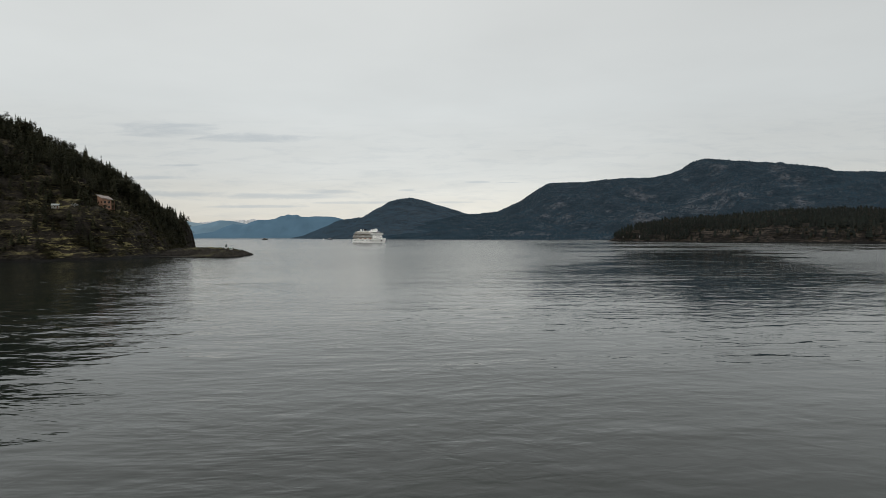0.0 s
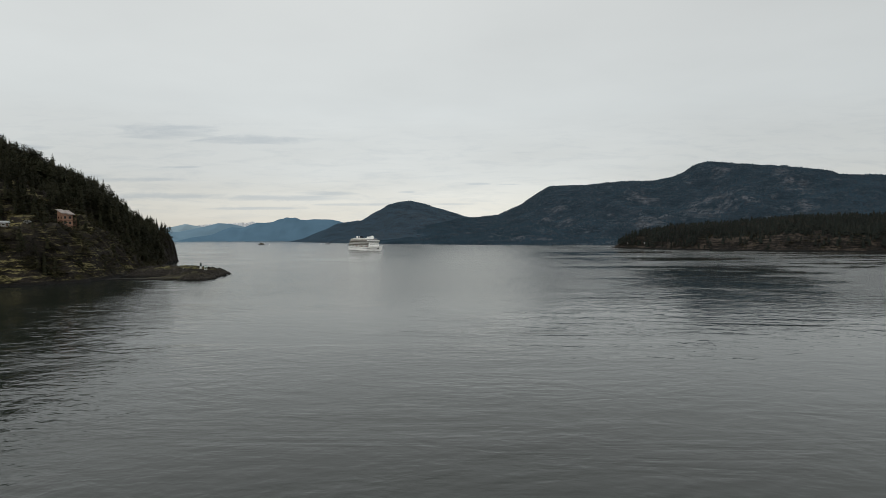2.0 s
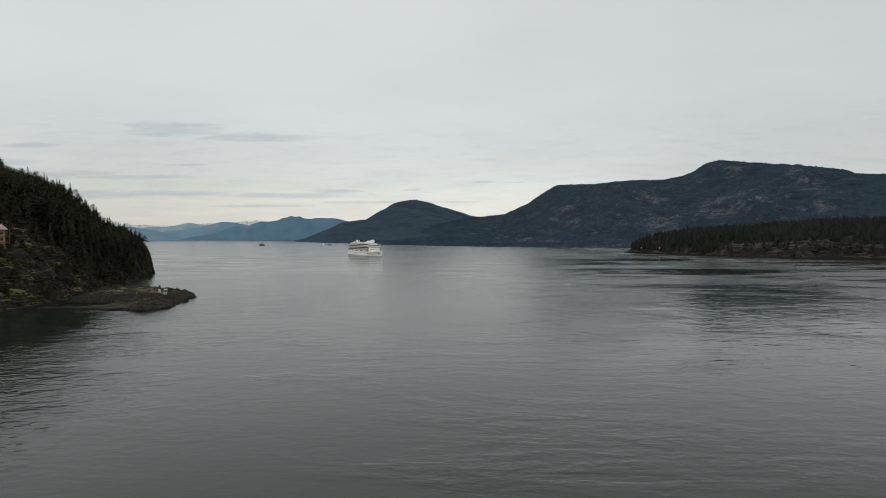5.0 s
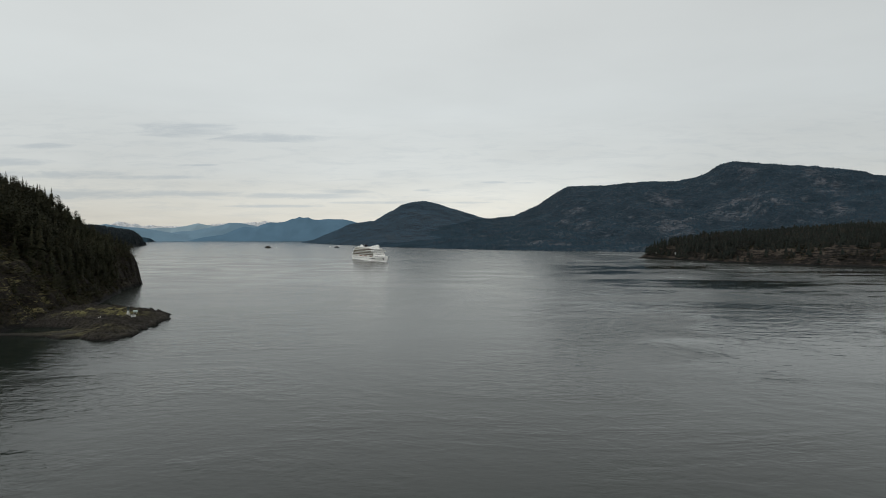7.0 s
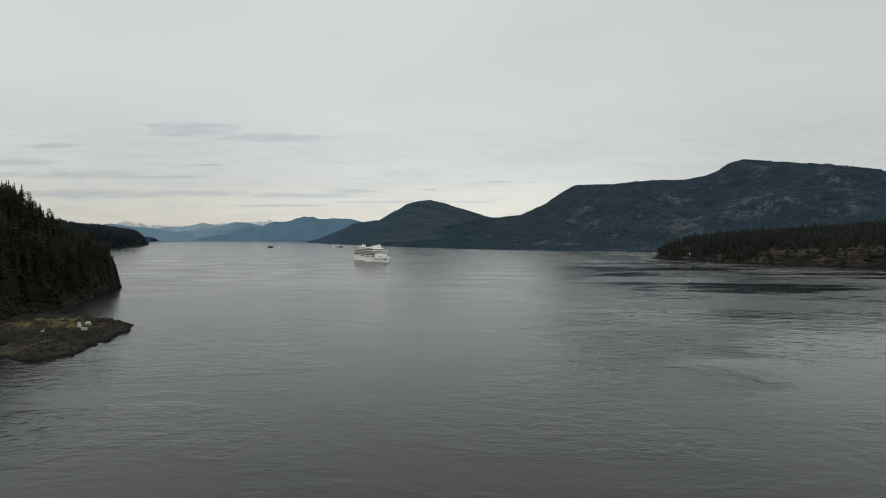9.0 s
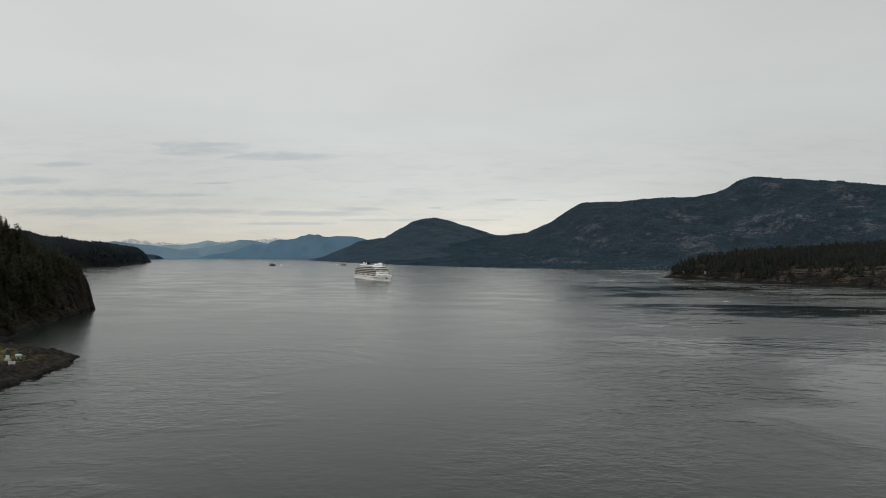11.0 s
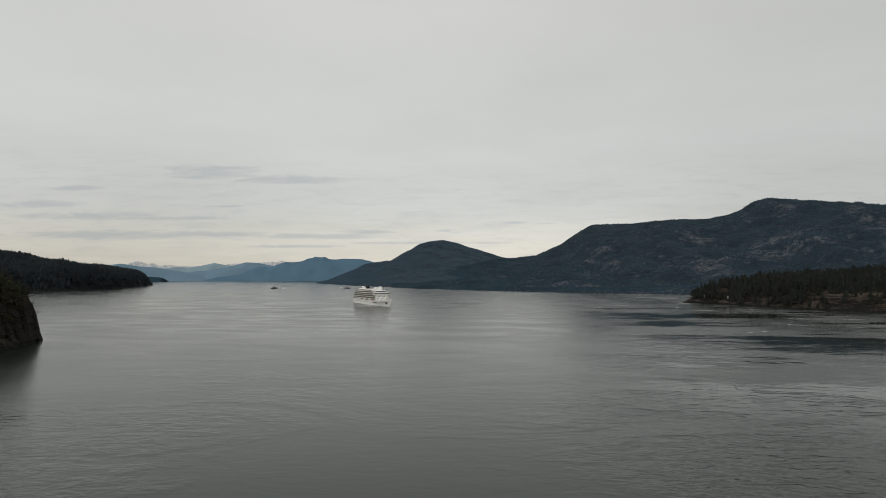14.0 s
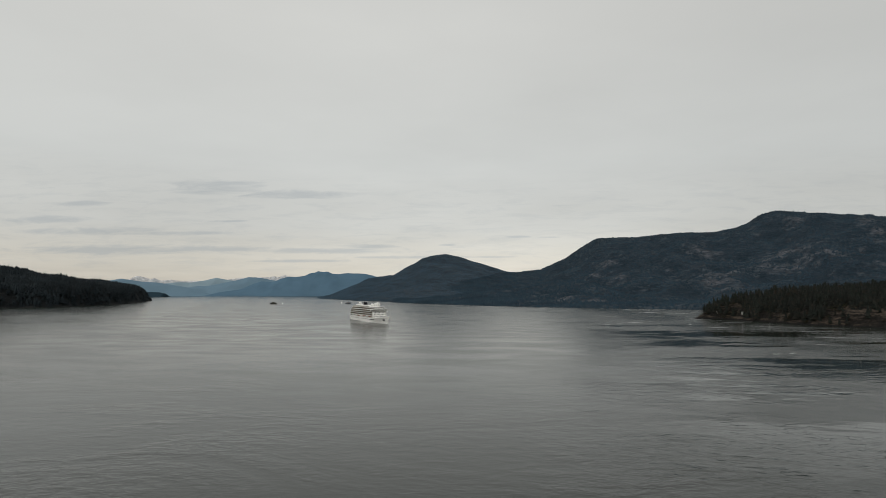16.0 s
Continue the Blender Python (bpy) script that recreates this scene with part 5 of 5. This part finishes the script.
def beacon():
    root = new("navigation_beacon")
    part("plinth", boxed(-1.1, -1.1, -1.2, 1.1, 1.1, 1.0, bevel=0.12), M_CONCRETE, root, "pale weathered concrete plinth")
    part("tower", pole(bmesh.new(), (0, 0, 1.0), (0, 0, 2.7), 0.72, 0.62, 14), M_BEACON_WHITE, root, "white drum tower")
    part("daymark", pole(bmesh.new(), (0, 0, 2.7), (0, 0, 4.7), 0.62, 0.6, 14), M_BEACON_DARK, root, "dark green upper drum")
    lamp = part("lantern", pole(bmesh.new(), (0, 0, 4.8), (0, 0, 5.3), 0.2, 0.17, 10), M_BEACON_DARK, root)
    part("lantern_cap", pole(bmesh.new(), (0, 0, 5.3), (0, 0, 5.5), 0.24, 0.05, 10), M_STEEL, lamp)
    bm = bmesh.new()
    for i in range(8):
        a = 6.2832 * i / 8
        pole(bm, (0.78 * math.cos(a), 0.78 * math.sin(a), 4.7), (0.78 * math.cos(a), 0.78 * math.sin(a), 5.3), 0.025, 0.025, 5)
    part("guard_rail", bm, M_STEEL, root)
    part("gallery", pole(bmesh.new(), (0, 0, 4.65), (0, 0, 4.78), 0.85, 0.85, 14), M_BEACON_DARK, root)
    bm = bmesh.new()
    for i in range(7):
        box(bm, -0.2, -1.26 - 0.1, 0.1 + 0.3 * i, 0.2, -1.26, 0.14 + 0.3 * i)
    part("ladder", bm, M_STEEL, root)
    root.matrix_basis = pose(BEACON[0], BEACON[1], shelf_top(*BEACON) + 0.1, 0, 0, 25) @ Matrix.Scale(0.72, 4)
    return tagged(root, "white and dark green light beacon on a concrete plinth", "beacon")


beacon()


def storage_tank():
    root = new("storage_tank")
    rr = []
    for x, r in ((-1.5, 0.15), (-1.4, 0.6), (-1.0, 0.8), (1.0, 0.8), (1.4, 0.6), (1.5, 0.15)):
        rr.append([(x, r * math.cos(a), 1.1 + r * math.sin(a)) for a in [6.2832 * m / 14 for m in range(14)]])
    part("drum", loft(bmesh.new(), rr), M_TANK, root)
    for x in (-0.8, 0.8):
        part("saddle", boxed(x - 0.15, -0.6, -0.6, x + 0.15, 0.6, 0.5), M_CONCRETE, root)
    x, y = BEACON[0] + 1.9, BEACON[1] + 1.9
    root.matrix_basis = pose(x, y, shelf_top(x, y) + 0.2, 0, 0, 12) @ Matrix.Scale(0.6, 4)
    return tagged(root, "pale blue-green tank on concrete saddles beside the beacon", "tank")


storage_tank()


def sign_board():
    root = new("sign_board")
    part("board", boxed(-1.15, -0.06, 0.55, 1.15, 0.06, 1.75, bevel=0.02), M_BEACON_WHITE, root, "white painted board")
    bm = bmesh.new()
    for z in (1.38, 1.05):
        box(bm, -0.8, -0.075, z - 0.06, 0.8, -0.055, z + 0.06)
    part("lettering_bar", bm, M_BEACON_DARK, root)
    for x in (-0.8, 0.8):
        part("post", boxed(x - 0.06, 0.06, -0.8, x + 0.06, 0.18, 1.7), M_STEEL, root)
    x, y = BEACON[0] + 3.9, BEACON[1] - 3.4
    root.matrix_basis = pose(x, y, shelf_top(x, y) + 0.1, 0, 0, 28) @ Matrix.Scale(0.75, 4)
    return tagged(root, "white sign board on short posts on the rock shelf", "sign")


sign_board()

M_DRIFT = plain("bleached_driftwood", (0.48, 0.46, 0.42), 0.8, 0, 0.15, 1.0, 0.4)


def drift_log(x, y, length, turn, tilt, fork, label):
    root = new("driftwood_log")
    bm = bmesh.new()
    rr = []
    for i in range(8):
        u = i / 7
        r = 0.22 * (1 - 0.5 * u)
        rr.append([(length * (u - 0.5), 0.15 * math.sin(3 * u) + r * math.cos(a), 0.2 + r * math.sin(a)) for a in [6.2832 * m / 8 for m in range(8)]])
    part("trunk", loft(bm, rr), M_DRIFT, root)
    if fork:
        part("branch", pole(bmesh.new(), (-length * 0.1, 0, 0.25), (-length * 0.38, 0.7, 1.1), 0.12, 0.04), M_DRIFT, root)
    root.matrix_basis = pose(x, y, shelf_top(x, y) + 0.3, 0, tilt, turn)
    return tagged(root, label, "driftwood")


drift_log(-127.6, 336.7, 4.6, -38, 4, True, "forked bleached driftwood log on the rock shelf")


# ---- small marks on the far island's tip ----
def island_top(x, y):
    return max(0.2, float(right_height(np.array([x]), np.array([y]))[0]))


def light_mast(x, y):
    root = new("light_mast")
    part("footing", boxed(-0.9, -0.9, -1.5, 0.9, 0.9, 0.7, bevel=0.1), M_CONCRETE, root)
    part("column", pole(bmesh.new(), (0, 0, 0.7), (0, 0, 4.2), 0.55, 0.45, 12), M_CONCRETE, root)
    part("daymark", boxed(-0.9, -0.1, 3.0, 0.9, 0.1, 4.8, bevel=0.03), M_CABIN_WALL, root, "square pale daymark board")
    part("lantern", pole(bmesh.new(), (0, 0, 4.2), (0, 0, 5.2), 0.25, 0.2, 10), M_BEACON_DARK, root)
    root.matrix_basis = pose(x, y, island_top(x, y), 0, 0, 10) @ Matrix.Scale(0.6, 4)
    return tagged(root, "weathered pale light mast with a square board on rocks", "beacon")


light_mast(318.0, 1076.0)
cabin((338.0, 1046.0, island_top(338.0, 1046.0) + 0.1), 25, 2.0, 1.7, 1.4, "weathered pale hut with a metal roof near the island's shore")


def mooring_buoy(x, y):
    root = new("mooring_buoy")
    part("float", ball(bmesh.new(), (0, 0, 0.15), 0.45, 14, 9, 0.8), M_BEACON_WHITE, root)
    part("ring", pole(bmesh.new(), (0, 0, 0.6), (0, 0, 0.85), 0.1, 0.08, 8), M_STEEL, root)
    root.matrix_basis = pose(x, y, 0, 0, 0, 0)
    return tagged(root, "round white mooring buoy floating near the island", "buoy")


mooring_buoy(308.0, 908.0)


def skerry(x, y, size, label):
    """A low wave-washed rock."""
    rg = np.random.default_rng(int(abs(x)))
    bm = bmesh.new()
    bmesh.ops.create_icosphere(bm, subdivisions=3, radius=1.0)
    for v in bm.verts:
        k = 0.75 + 0.5 * noise.noise(v.co * 1.6 + Vector((x, y, 0)))
        v.co = Vector((v.co.x * size * k, v.co.y * size * 0.6 * k, v.co.z * size * 0.2 * k))
    ob = part("skerry", bm, M_RIGHT_GROUND, None)
    ob.matrix_basis = pose(x, y, 0.05, 0, 0, rg.uniform(0, 90))
    return tagged(ob, label, "rock")


skerry(296.0, 1082.0, 8.0, "low dark rock awash off the island's tip")
